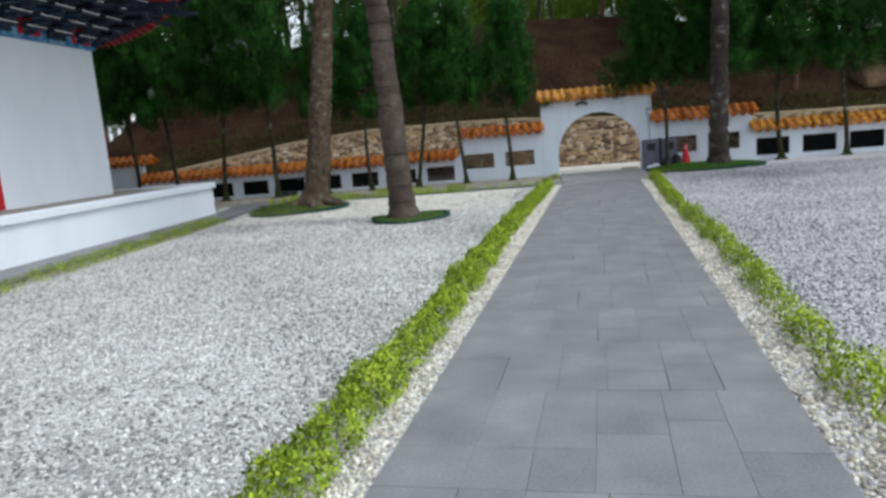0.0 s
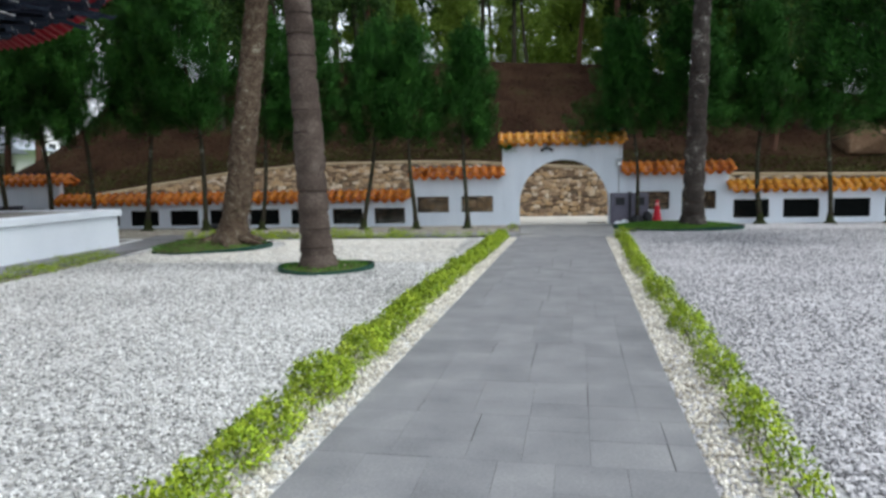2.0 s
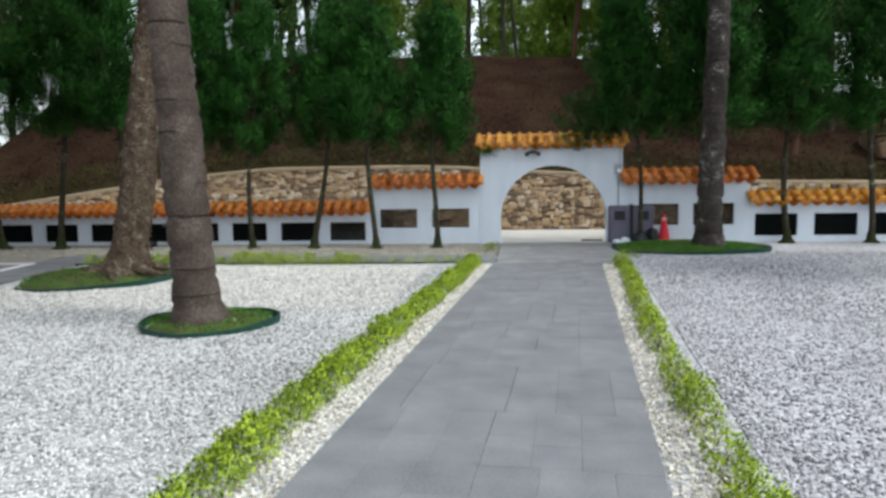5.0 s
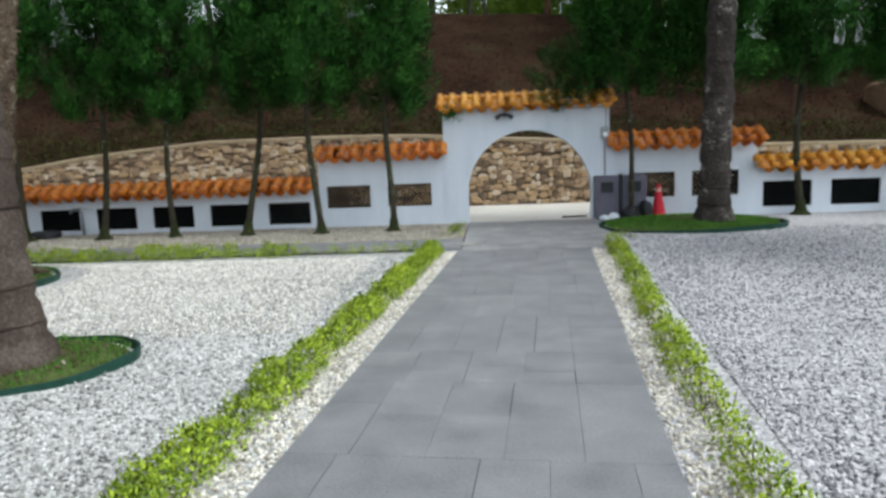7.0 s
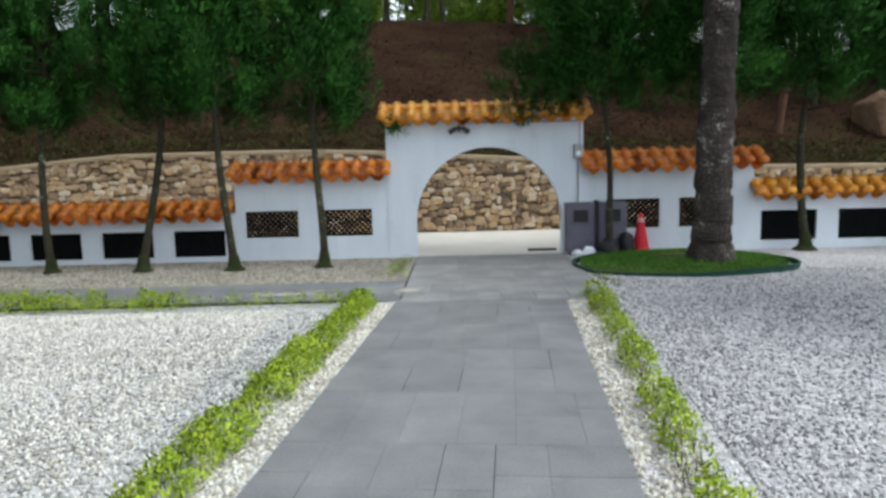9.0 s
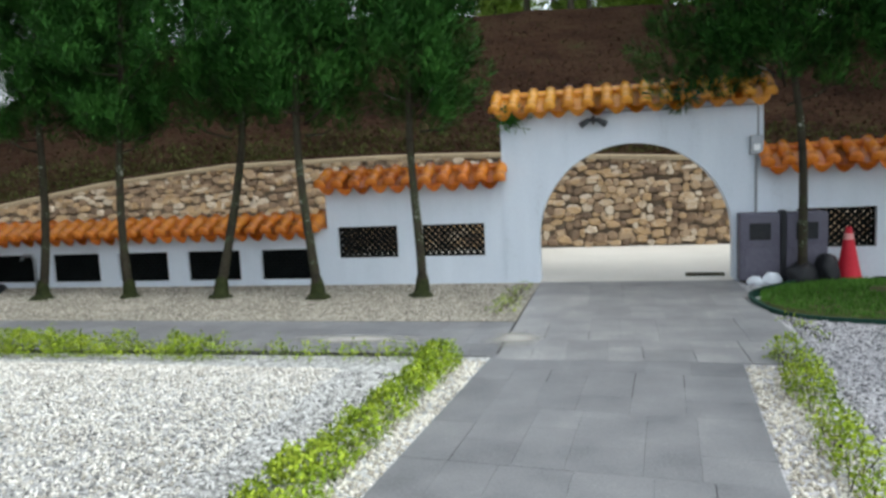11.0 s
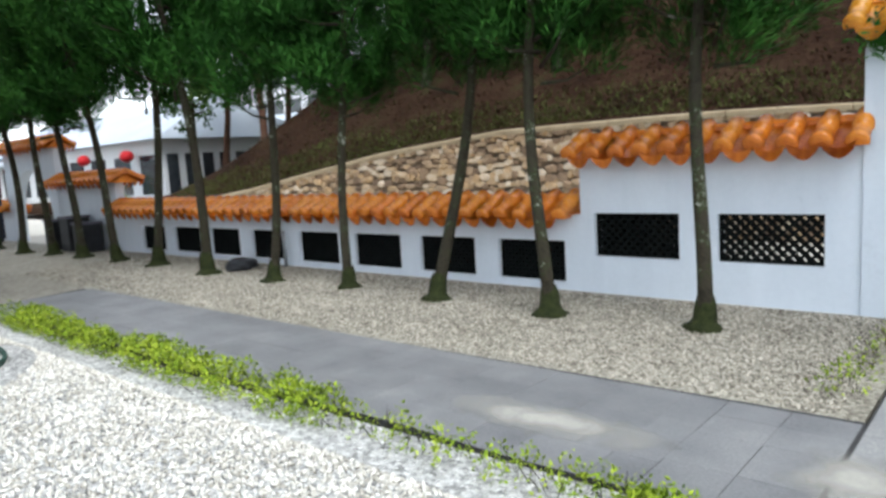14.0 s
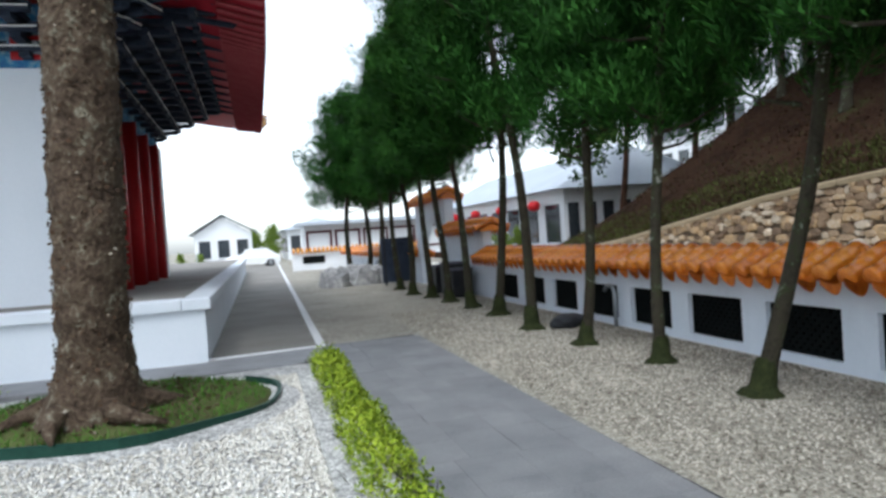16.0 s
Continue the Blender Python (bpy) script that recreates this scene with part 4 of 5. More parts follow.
def grass_bed(name, label, cx, cy, rx, ry, turn, height, seed, lush, rim=True, arc=(-400, 400)):
    """A low mound of turf held by a strip of green edging, with short blades of grass."""
    rng = np.random.default_rng(seed)
    bed = thing(name, label, "planting bed", "round tree beds", at=(cx, cy, 0.0), turn=turn)
    bm = bmesh.new()
    n, rows = 44, 7
    rings = []
    for j in range(rows + 1):
        f = j / rows
        ring = []
        for i in range(n):
            a = i * math.tau / n
            w = 1 + 0.035 * math.sin(3 * a + seed) + 0.02 * math.sin(7 * a)
            x, y = rx * f * w * math.cos(a), ry * f * w * math.sin(a)
            z = 0.03 + height * (1 - f ** 2.2) + 0.02 * noise.noise(Vector((x * 4, y * 4, seed)))
            ring.append(bm.verts.new((x, y, z if j < rows else -0.03)))
            if j == 0:
                break
        rings.append(ring)
    for i in range(n):
        bm.faces.new((rings[0][0], rings[1][i], rings[1][(i + 1) % n]))
    for a, b in zip(rings[1:], rings[2:]):
        for i in range(n):
            bm.faces.new((a[i], b[i], b[(i + 1) % n], a[(i + 1) % n]))
    part("turf", bm, TURF, bed, smooth=True)
    m = int(lush * rx * ry * math.pi)
    r, a = np.sqrt(rng.random(m)) * 0.97, rng.random(m) * math.tau
    keep = r > 0.30
    r, a = r[keep], a[keep]
    c = np.stack([rx * r * np.cos(a), ry * r * np.sin(a), 0.02 + height * (1 - r ** 2.2)], axis=1)
    d = unit(rng.normal(size=(len(c), 3)) * 0.45 + np.array([0, 0, 1.0]))
    v, t = blades(c, d, rng.uniform(0.035, 0.085, len(c)), rng.uniform(0.007, 0.014, len(c)), rng)
    g = new("grass", raw_mesh("grass", v, t, GRASS))
    g.parent = bed
    g["kind"] = "stuff"
    if rim:
        bm = bmesh.new()
        for i in range(n):
            j = (i + 1) % n
            if not arc[0] < (i * 360 / n + 180) % 360 - 180 < arc[1]:
                continue
            vs = []
            for q in (i, j):
                a = q * math.tau / n
                w = 1 + 0.035 * math.sin(3 * a + seed) + 0.02 * math.sin(7 * a)
                top = 0.06 + 0.025 * math.sin(2 * a + seed)
                for k, z in ((1.03, -0.03), (1.045, top), (1.02, top)):
                    vs.append(bm.verts.new((rx * w * k * math.cos(a), ry * w * k * math.sin(a), z)))
            bm.faces.new((vs[0], vs[3], vs[4], vs[1]))
            bm.faces.new((vs[1], vs[4], vs[5], vs[2]))
        bmesh.ops.remove_doubles(bm, verts=bm.verts, dist=1e-5)
        bmesh.ops.recalc_face_normals(bm, faces=bm.faces)
        bmesh.ops.solidify(bm, geom=bm.faces[:], thickness=0.012)
        part("edging", bm, EDGING, bed, "dark green plastic edging")
    return bed


grass_bed("tree_bed", "round grass bed with dark green plastic edging", -4.55, 12.32, 0.76, 0.74, 0, 0.03, 1, 900)
grass_bed("tree_bed", "wide mossy grass bed with loose green edging", -8.2, 15.97, 1.24, 1.42, 0, 0.13, 2, 700, arc=(-125, 128))
grass_bed("tree_bed", "lush green mounded grass bed at the conifer", 2.95, 20.65, 1.65, 1.22, 0, 0.10, 3, 2600)
grass_bed("tree_bed", "round grass bed with dark green plastic edging", 3.98, 9.4, 0.78, 0.78, 0, 0.03, 4, 900)


# ---- hedges ----
def hedge(name, label, line, length, width, height, density, seed, gap=0.25):
    """A low clipped privet row: leaves and twigs along line(s), uneven and thin in places."""
    rng = np.random.default_rng(seed)
    m = int(length * density)
    s = rng.random(m) * length
    pts = np.array([line(q) for q in np.linspace(0, length, 200)])
    lx = np.interp(s, np.linspace(0, length, 200), pts[:, 0])
    ly = np.interp(s, np.linspace(0, length, 200), pts[:, 1])
    bump = np.array([noise.noise(Vector((q * 1.9, seed, 0))) + 0.6 * noise.noise(Vector((q * 5.3, seed, 4))) for q in np.linspace(0, length, 600)])
    b = np.interp(s, np.linspace(0, length, 600), bump)
    keep = rng.random(m) < np.clip(0.75 + b * 1.1 - gap, 0.12, 1)
    s, lx, ly, b = s[keep], lx[keep], ly[keep], b[keep]
    k = len(s)
    h = height * np.clip(0.85 + 0.75 * b, 0.35, 1.7)
    ang, r = rng.random(k) * math.pi, np.sqrt(rng.random(k)) ** 0.7
    off = np.cos(ang) * r * width / 2 * np.clip(0.9 + 0.4 * b, 0.5, 1.3)
    z = 0.015 + np.sin(ang) * r * h
    d0 = pts[-1] - pts[0]
    d0 = d0 / np.linalg.norm(d0)
    c = np.stack([lx - d0[1] * off, ly + d0[0] * off, z], axis=1) + rng.normal(size=(k, 3)) * 0.012
    c[:, 2] = np.maximum(c[:, 2], 0.012)
    lump = np.array([noise.noise(Vector((q[0] * 9, q[1] * 9, q[2] * 9 + seed))) for q in c])
    keep = lump > -0.12 - 0.25 * (c[:, 2] < 0.05)
    c, lump, off, k = c[keep], lump[keep], off[keep], int(keep.sum())
    c[:, 2] *= 1 + 0.5 * lump
    d = unit(rng.normal(size=(k, 3)) * 0.8 + np.array([0, 0, 0.55]))
    v, t = blades(c, d, rng.uniform(0.022, 0.042, k), rng.uniform(0.011, 0.021, k), rng, 0.25)
    row = thing(name, label, "hedge", "low privet hedges")
    round_ = np.stack([-d0[1] * off / width * 1.6, d0[0] * off / width * 1.6, 0.35 + c[:, 2] / height], axis=1) + rng.normal(size=(k, 3)) * 0.35
    g = new("foliage", raw_mesh("foliage", v, t, LEAF, normals=np.repeat(unit(round_), 4, axis=0)))
    g.parent = row
    g["kind"] = "stuff"
    q = int(length * 55)
    s = rng.random(q) * length
    c = np.stack([np.interp(s, np.linspace(0, length, 200), pts[:, 0]) - d0[1] * rng.normal(size=q) * width * 0.2,
                  np.interp(s, np.linspace(0, length, 200), pts[:, 1]) + d0[0] * rng.normal(size=q) * width * 0.2, np.full(q, -0.01)], axis=1)
    v, t = blades(c, unit(rng.normal(size=(q, 3)) * 0.35 + np.array([0, 0, 1])), rng.uniform(0.6, 1.1, q) * height, np.full(q, 0.007), rng)
    g = new("twig_mass", raw_mesh("twig_mass", v, t, BARK))
    g.parent = row
    g["kind"] = "stuff"
    return row


hedge("hedge", "low yellow-green privet hedge along the slab path", lambda s: (edge_x(-4 + s) - 0.33 - 0.05 * min(1, s / 12) - 0.03 * math.sin(s * 0.55), -4 + s), 22.0, 0.38, 0.19, 5200, 1, 0.18)
hedge("hedge", "patchy yellow-green privet hedge along the slab path", lambda s: (edge_x(-4 + s) + PW + 0.40 - 0.06 * min(1, s / 16) + 0.03 * math.sin(s * 0.7), -4 + s), 22.3, 0.30, 0.165, 3900, 2, 0.50)
hedge("hedge", "thin yellow-green privet hedge along the side path", lambda s: (-4.0 - s, 17.98 + 0.008 * s), 5.8, 0.42, 0.20, 4400, 3, 0.16)
hedge("hedge", "sparse end of the low privet hedge by the side path", lambda s: (-1.75 - s, 17.97), 2.25, 0.32, 0.15, 1300, 7, 0.35)
hedge("hedge", "weedy green verge beside the podium pavement", lambda s: (-9.05 - 0.004 * s * s, 2.0 + s), 12.5, 0.8, 0.13, 2400, 4, 0.38)
hedge("hedge", "sparse young privet at the path corner", lambda s: (-1.55 + 0.03 * s, 19.9 + s), 1.9, 0.3, 0.13, 500, 5, 0.3)
hedge("hedge", "sparse young privet beside the mound", lambda s: (1.55 - 0.15 * s, 18.7 + s), 1.0, 0.25, 0.10, 300, 6, 0.3)
bm = bmesh.new()
tube(bm, [(-1.7 - 0.3 * i, 18.13 + 0.012 * math.sin(i * 1.3), 0.012) for i in range(11)] + [(-5.0, 18.10, 0.012), (-5.5, 18.02, 0.012), (-6.2, 17.97, 0.012)], [0.007] * 14, 6)
tagged(finish("garden_hose", bm, RUBBER), "thin dark hose lying along the side hedge", "hose")


# ---- loose stones on the gravel ----
def pebbles(name, label, sampler, count, size, mat, seed, z):
    rng = np.random.default_rng(seed)
    xy = sampler(rng, count)
    k = len(xy)
    base = np.array([[1, 0, 0], [0, 1, 0], [-1, 0, 0], [0, -1, 0], [0, 0, 0.75], [0, 0, -0.75]])
    sc = rng.uniform(0.5, 1.25, (k, 1, 3)) * size
    p = base[None] * sc + rng.normal(size=(k, 6, 3)) * size * 0.18
    a = rng.random(k) * math.tau
    c, s = np.cos(a)[:, None], np.sin(a)[:, None]
    tilt = rng.normal(size=(k, 1)) * 0.5
    x, y, zz = p[..., 0], p[..., 1], p[..., 2] + p[..., 0] * tilt
    v = np.stack([x * c - y * s + xy[:, :1], x * s + y * c + xy[:, 1:], zz + z + size * 0.25], axis=2).reshape(-1, 3)
    f = np.array([[0, 1, 4], [1, 2, 4], [2, 3, 4], [3, 0, 4], [1, 0, 5], [2, 1, 5], [3, 2, 5], [0, 3, 5]])
    t = (np.arange(k)[:, None, None] * 6 + f[None]).reshape(-1, 3)
    ob = new(name, raw_mesh(name, v, t, mat))
    return tagged(ob, label, "gravel", kind="stuff")


def west_bed(rng, n):
    y = rng.uniform(0, 17.6, n)
    u = rng.random(n) ** 1.6 * 7.0
    x = edge_x(y) - 0.55 - u
    keep = (x > -8.9) & ((x + 4.55) ** 2 + (y - 12.32) ** 2 > 0.62) & ((x + 8.1) ** 2 + (y - 16.15) ** 2 > 2.2)
    return np.stack([x, y], axis=1)[keep]


def east_bed(rng, n):
    y = rng.uniform(0, 20, n)
    u = rng.random(n) ** 1.6 * 6.5
    x = edge_x(y) + PW + 0.6 + u
    keep = ((x - 2.95) ** 2 / 2.8 + (y - 20.65) ** 2 / 1.6 > 1) & ((x - 3.85) ** 2 + (y - 9.5) ** 2 > 0.7)
    return np.stack([x, y], axis=1)[keep]


def cream_corner(rng, n):
    y = 17.65 - rng.random(n) ** 1.4 * 4.5
    x = rng.uniform(-9.2, -2.6, n)
    keep = ((x + 4.55) ** 2 + (y - 12.32) ** 2 > 0.62) & ((x + 8.1) ** 2 + (y - 16.15) ** 2 > 2.2)
    return np.stack([x, y], axis=1)[keep]


def bed_litter(cx, cy, r, n, seed, rise):
    """Dry leaves scattered in a tree bed."""
    g = np.random.default_rng(seed)
    a, q = g.random(n) * math.tau, np.sqrt(g.random(n)) * r
    c = np.stack([cx + q * np.cos(a), cy + q * np.sin(a), 0.045 + rise * (1 - (0.8 * q / r) ** 2.2)], axis=1)
    v, t = blades(c, unit(g.normal(size=(n, 3)) * np.array([1, 1, 0.25])), g.uniform(0.03, 0.08, n), g.uniform(0.015, 0.035, n), g, 0.2)
    return tagged(new("dry_leaves", raw_mesh("dry_leaves", v, t, FLAKE)), "dry brown and pale leaves lying in the tree bed", "leaves", kind="stuff")


bed_litter(-8.2, 15.97, 1.1, 900, 1, 0.13)
bed_litter(-4.55, 12.32, 0.55, 220, 2, 0.03)
for i in range(6):
    a = i * 1.05 + 0.4
    bm = bmesh.new()
    tube(bm, [(-7.70 + q * math.cos(a + 0.15 * k), 15.88 + q * math.sin(a + 0.15 * k), 0.22 - 0.04 * k) for k, q in enumerate((0.34, 0.50, 0.66, 0.84))], [0.12, 0.085, 0.055, 0.02], 8)
    root = finish("tree_root", bm, BARK_ROUGH, smooth=True)
    tagged(root, "gnarled surface root of the conifer in its bed", "root", "surface roots of the conifer")


def margins(rng, n):
    y = rng.uniform(-1, 18, n)
    side = rng.random(n) < 0.5
    w = rng.uniform(0.015, 0.42, n)
    x = np.where(side, edge_x(y) - w, edge_x(y) + PW + w)
    return np.stack([x, y], axis=1)


def tree_strip(rng, n):
    return np.stack([-1.5 - rng.random(n) ** 1.3 * 13, rng.uniform(19.65, 22.2, n)], axis=1)


pebbles("gravel", "white and grey crushed stone chips", west_bed, 75000, 0.017, PEBBLE, 1, -0.012)
pebbles("gravel", "grey and white crushed stone chips", east_bed, 60000, 0.017, PEBBLE_D, 2, -0.014)
pebbles("gravel", "cream pebbles edging the slab path", margins, 22000, 0.017, PEBBLE_W, 3, -0.012)
pebbles("gravel", "cream white gravel chips near the side path", cream_corner, 26000, 0.017, PEBBLE_C, 5, -0.006)
pebbles("gravel", "tan gravel chips under the trees", tree_strip, 26000, 0.014, PEBBLE_T, 4, -0.012)


# ---- white podium and hall ----
DECK = 0.86
podium = thing("podium", "white painted podium with a projecting rim", "podium", kind="structure")
part("podium_body", boxed(-45, -10.78, -10, 16.60, -0.1, DECK - 0.16), PODIUM, podium)
bm = bmesh.new()
box(bm, -45, -10.71, 16.32, 16.68, DECK - 0.16, DECK, 0.02)
box(bm, -11.03, -10.70, -10, 16.319, DECK - 0.16, DECK, 0.02)
part("rim", bm, PODIUM, podium)
part("deck", boxed(-45, -11.029, -10, 16.319, DECK - 0.16, DECK - 0.03), ASPHALT, podium, "grey paved deck")

HX0, HX1, HY0, HY1 = -21.2, -12.55, -6.0, 14.85
hall = thing("temple_hall", "white temple hall with red columns, painted beams and deep red eaves", "temple")
wall_bm = boxed(HX0, HX1, HY0, HY1 - 0.5, DECK - 0.05, 4.32)
part("wall", wall_bm, PODIUM, hall)
part("end_pier", boxed(HX1 - 0.35, HX1, HY1 - 0.5, HY1, DECK - 0.05, 4.32), PODIUM, hall)
part("door_panel", boxed(HX1 - 0.05, HX1 + 0.04, 9.2, 11.2, DECK - 0.02, 2.05, 0.02), RED, hall)
for i in range(5):
    x = -13.9 - 1.75 * i
    bm = bmesh.new()
    tube(bm, [(x, HY1 - 0.05, DECK - 0.05), (x, HY1 - 0.05, 4.35)], [0.19, 0.18], 18)
    part("column", bm, RED, hall, smooth=True)
    part("door_leaf", boxed(x - 1.35, x - 0.4, HY1 - 0.48, HY1 - 0.42, DECK, 3.4, 0.01), DARK if i % 2 else RED, hall)
# painted beam band
bm = bmesh.new()
box(bm, HX0, HX1 + 0.06, HY1 - 0.3, HY1 + 0.08, 4.32, 5.25, 0.02)
box(bm, HX1 - 0.3, HX1 + 0.06, HY0, HY1 - 0.301, 4.32, 5.25, 0.02)
part("painted_beam", bm, BLUE, hall, "beam painted in blue, white and red")
for i in range(14):
    y = 14.4 - 0.85 * i
    bm = boxed(HX1 + 0.06, HX1 + 0.075, y - 0.33, y + 0.33, 4.42, 4.78, 0.004)
    part("beam_panel", bm, DARKBLUE if i % 2 else RED, hall)
    bm = boxed(HX1 + 0.075, HX1 + 0.085, y - 0.2, y + 0.2, 4.50, 4.70, 0.003)
    part("beam_panel", bm, ROOFG, hall)


def bracket(x, y, turn, reach):
    """A stepped wooden bracket set that carries the eave."""
    bm = bmesh.new()
    n = 0
    steps = [(0.22 + 0.36 * k, 4.42 + 0.17 * k) for k in range(reach)]
    for r, z in steps:
        box(bm, -0.07, 0.07, -r, 0.1, z, z + 0.10, 0.01)
        box(bm, -0.31, 0.31, -r - 0.06, -r + 0.06, z + 0.08, z + 0.16, 0.01)
        for q in (-0.26, 0.0, 0.26):
            box(bm, q - 0.06, q + 0.06, -r - 0.07, -r + 0.07, z + 0.15, z + 0.20)
    r, z = steps[-1]
    tube(bm, [(0, 0.0, z + 0.25), (0, -r * 0.6, z + 0.02), (0, -r - 0.25, z - 0.16), (0, -r - 0.36, z - 0.10)], [0.05, 0.06, 0.055, 0.01], 6)
    n = len(bm.faces)
    for r, z in steps:
        box(bm, -0.30, 0.30, -r - 0.068, -r - 0.062, z + 0.125, z + 0.15)
    bm.faces.ensure_lookup_table()
    for f in bm.faces[n:]:
        f.material_index = 1
    ob = part("bracket", bm, [DARKBLUE, LINE], hall)
    ob.matrix_basis = pose(x, y, 0, 0, 0, turn)


for i in range(11):
    bracket(-13.0 - 0.78 * i, HY1 + 0.08, 180, 6)
for i in range(16):
    bracket(HX1 + 0.06, 14.3 - 0.85 * i, 90, 5)
for turn in (118, 135, 152):
    bracket(HX1 + 0.02, HY1 + 0.02, turn, 7 if turn == 135 else 6)

# eaves: boarded soffit, rafters, and the tiled edge
EN, EE, EW, EZ = 17.72, -9.45, -24.5, 4.9


def eave_z(x, y):
    """The soffit rises to the wall and curls up at the corner."""
    d = min(max((EN - y) / (EN - HY1), 0), 1) if y > HY1 else 1.0
    e = min(max((EE - x) / (EE - HX1), 0), 1) if x > HX1 else 1.0
    s = min(d, e)
    near = max(0, 1 - math.hypot(x - EE, y - EN) / 4.5)
    rise = min(max((x - HX1) / (EE - HX1), 0), 1)
    far = max(0, 1 - math.hypot(x - EW, y - EN) / 3.0)
    return EZ + 0.85 * s + 0.60 * rise + 1.9 * near ** 1.6 + 0.35 * far ** 2


bm = bmesh.new()
gx, gy = np.linspace(EW, EE, 40), np.linspace(HY0, EN, 60)
for dz in (0.0, 0.2):
    g = [[bm.verts.new((x, y, eave_z(x, y) + dz)) for y in gy] for x in gx]
    for i in range(len(gx) - 1):
        for j in range(len(gy) - 1):
            bm.faces.new((g[i][j], g[i + 1][j], g[i + 1][j + 1], g[i][j + 1]))
part("soffit", bm, SOFFIT, hall)
for i in range(80):
    bm = bmesh.new()
    x = EW + 0.1 + (EE - EW - 0.2) * i / 79
    za, zb = eave_z(x, EN - 0.03), eave_z(x, EN - 0.75)
    tube(bm, [(x, EN - 0.03, za - 0.04), (x, EN - 0.75, zb - 0.04)], [0.04, 0.04], 5)
    part("rafter", bm, RAFTER, hall)
for i in range(110):
    bm = bmesh.new()
    y = HY0 + (EN - HY0 - 0.1) * i / 109
    za, zb = eave_z(EE - 0.03, y), eave_z(EE - 0.75, y)
    tube(bm, [(EE - 0.03, y, za - 0.04), (EE - 0.75, y, zb - 0.04)], [0.04, 0.04], 5)
    part("rafter", bm, SOFFIT, hall)
bm = bmesh.new()
for i in range(60):
    x = EW + (EE - EW) * i / 59
    z = eave_z(x, EN) + 0.18
    tube(bm, [(x, EN - 0.12, z + 0.08), (x, EN - 2.2, z + 1.5), (x, EN - 4.5, z + 3.6)], [0.085, 0.085, 0.085], 7)
for i in range(90):
    y = HY0 + (EN - HY0) * i / 89
    z = eave_z(EE, y) + 0.18
    tube(bm, [(EE - 0.12, y, z + 0.08), (EE - 2.2, y, z + 1.5), (EE - 4.5, y, z + 3.6)], [0.085, 0.085, 0.085], 7)
part("roof_tiles", bm, GLAZE_Y, hall, "amber glazed roof tiles")


# hip rafter under the corner, red with a pale lower edge
hip = part("hip_rafter", boxed(-0.11, 0.11, 0.3, 3.9, -0.16, 0.12, 0.02), RED, hall)
hip.matrix_basis = pose(HX1, HY1, 5.72, 13.0, 0, -47)
edge = part("hip_edge", boxed(-0.115, 0.115, 0.3, 3.91, -0.195, -0.163, 0.005), LINE, hall, "pale painted lower edge")
edge.matrix_basis = pose(HX1, HY1, 5.72, 13.0, 0, -47)
for k in range(3):
    bm = bmesh.new()
    z = eave_z(EW, EN) + 0.15 + 0.12 * k
    tube(bm, [(EW + 0.5 - 0.2 * k, EN - 0.2, z), (EW - 0.1, EN + 0.05, z + 0.03), (EW - 0.45, EN + 0.25, z + 0.16)], [0.12, 0.10, 0.02], 8)
    part("corner_finial", bm, GLAZE_Y, hall, "amber glazed corner finial")
part("end_pier", boxed(HX0 - 0.3, HX0 + 0.1, HY1 - 0.49, HY1 + 0.12, DECK - 0.05, 4.31), PODIUM, hall)

# ---- things at the gate ----
def grey_cabinet(x):
    cab = thing("speaker_box", "grey box unit with a dark recessed panel by the gate", "box", "grey boxes by the gate", at=(x, 22.02, -0.01))
    body = part("body", boxed(0, 0.50, 0, 0.26, 0.03, 0.93, 0.02), GREY, cab)
    part("recess", boxed(0.12, 0.38, -0.012, 0.01, 0.58, 0.80, 0.006), DARK, body, "dark recessed panel")
    part("lower_panel", boxed(0.05, 0.45, -0.01, 0.01, 0.10, 0.50, 0.008), GREY, cab)
    for fx in (0.06, 0.40):
        part("foot", boxed(fx, fx + 0.05, 0.04, 0.20, 0, 0.03), RUBBER, cab)


grey_cabinet(1.36)
grey_cabinet(1.93)
# Added dark fill for the shadowed gap between the boxes; no post stands here.
tagged(finish("cabinet_gap_fill", boxed(1.862, 1.928, 22.0, 22.2, -0.01, 0.95, 0.006), DARK), "dark filler put in for the shaded gap between the two grey boxes", "post")
cone = thing("traffic_cone", "red plastic traffic cone standing by the wall", "cone", at=(2.68, 22.06, -0.012))
part("base", boxed(-0.19, 0.19, -0.19, 0.19, 0, 0.045, 0.015), CONE, cone)
bm = bmesh.new()
tube(bm, [(0, 0, 0.04), (0, 0, 0.10), (0, 0, 0.62), (0, 0, 0.72)], [0.165, 0.145, 0.05, 0.032], 20)
cone_body = part("cone_body", bm, CONE, cone, smooth=True)
bm = bmesh.new()
tube(bm, [(0, 0, 0.56), (0, 0, 0.64)], [0.063, 0.05], 20, cap=False)
part("band", bm, material("faded_band", two((0.6, 0.25, 0.25), (0.7, 0.35, 0.33)), 4, 30, 0.5, 0.0), cone_body, "faded pale band")


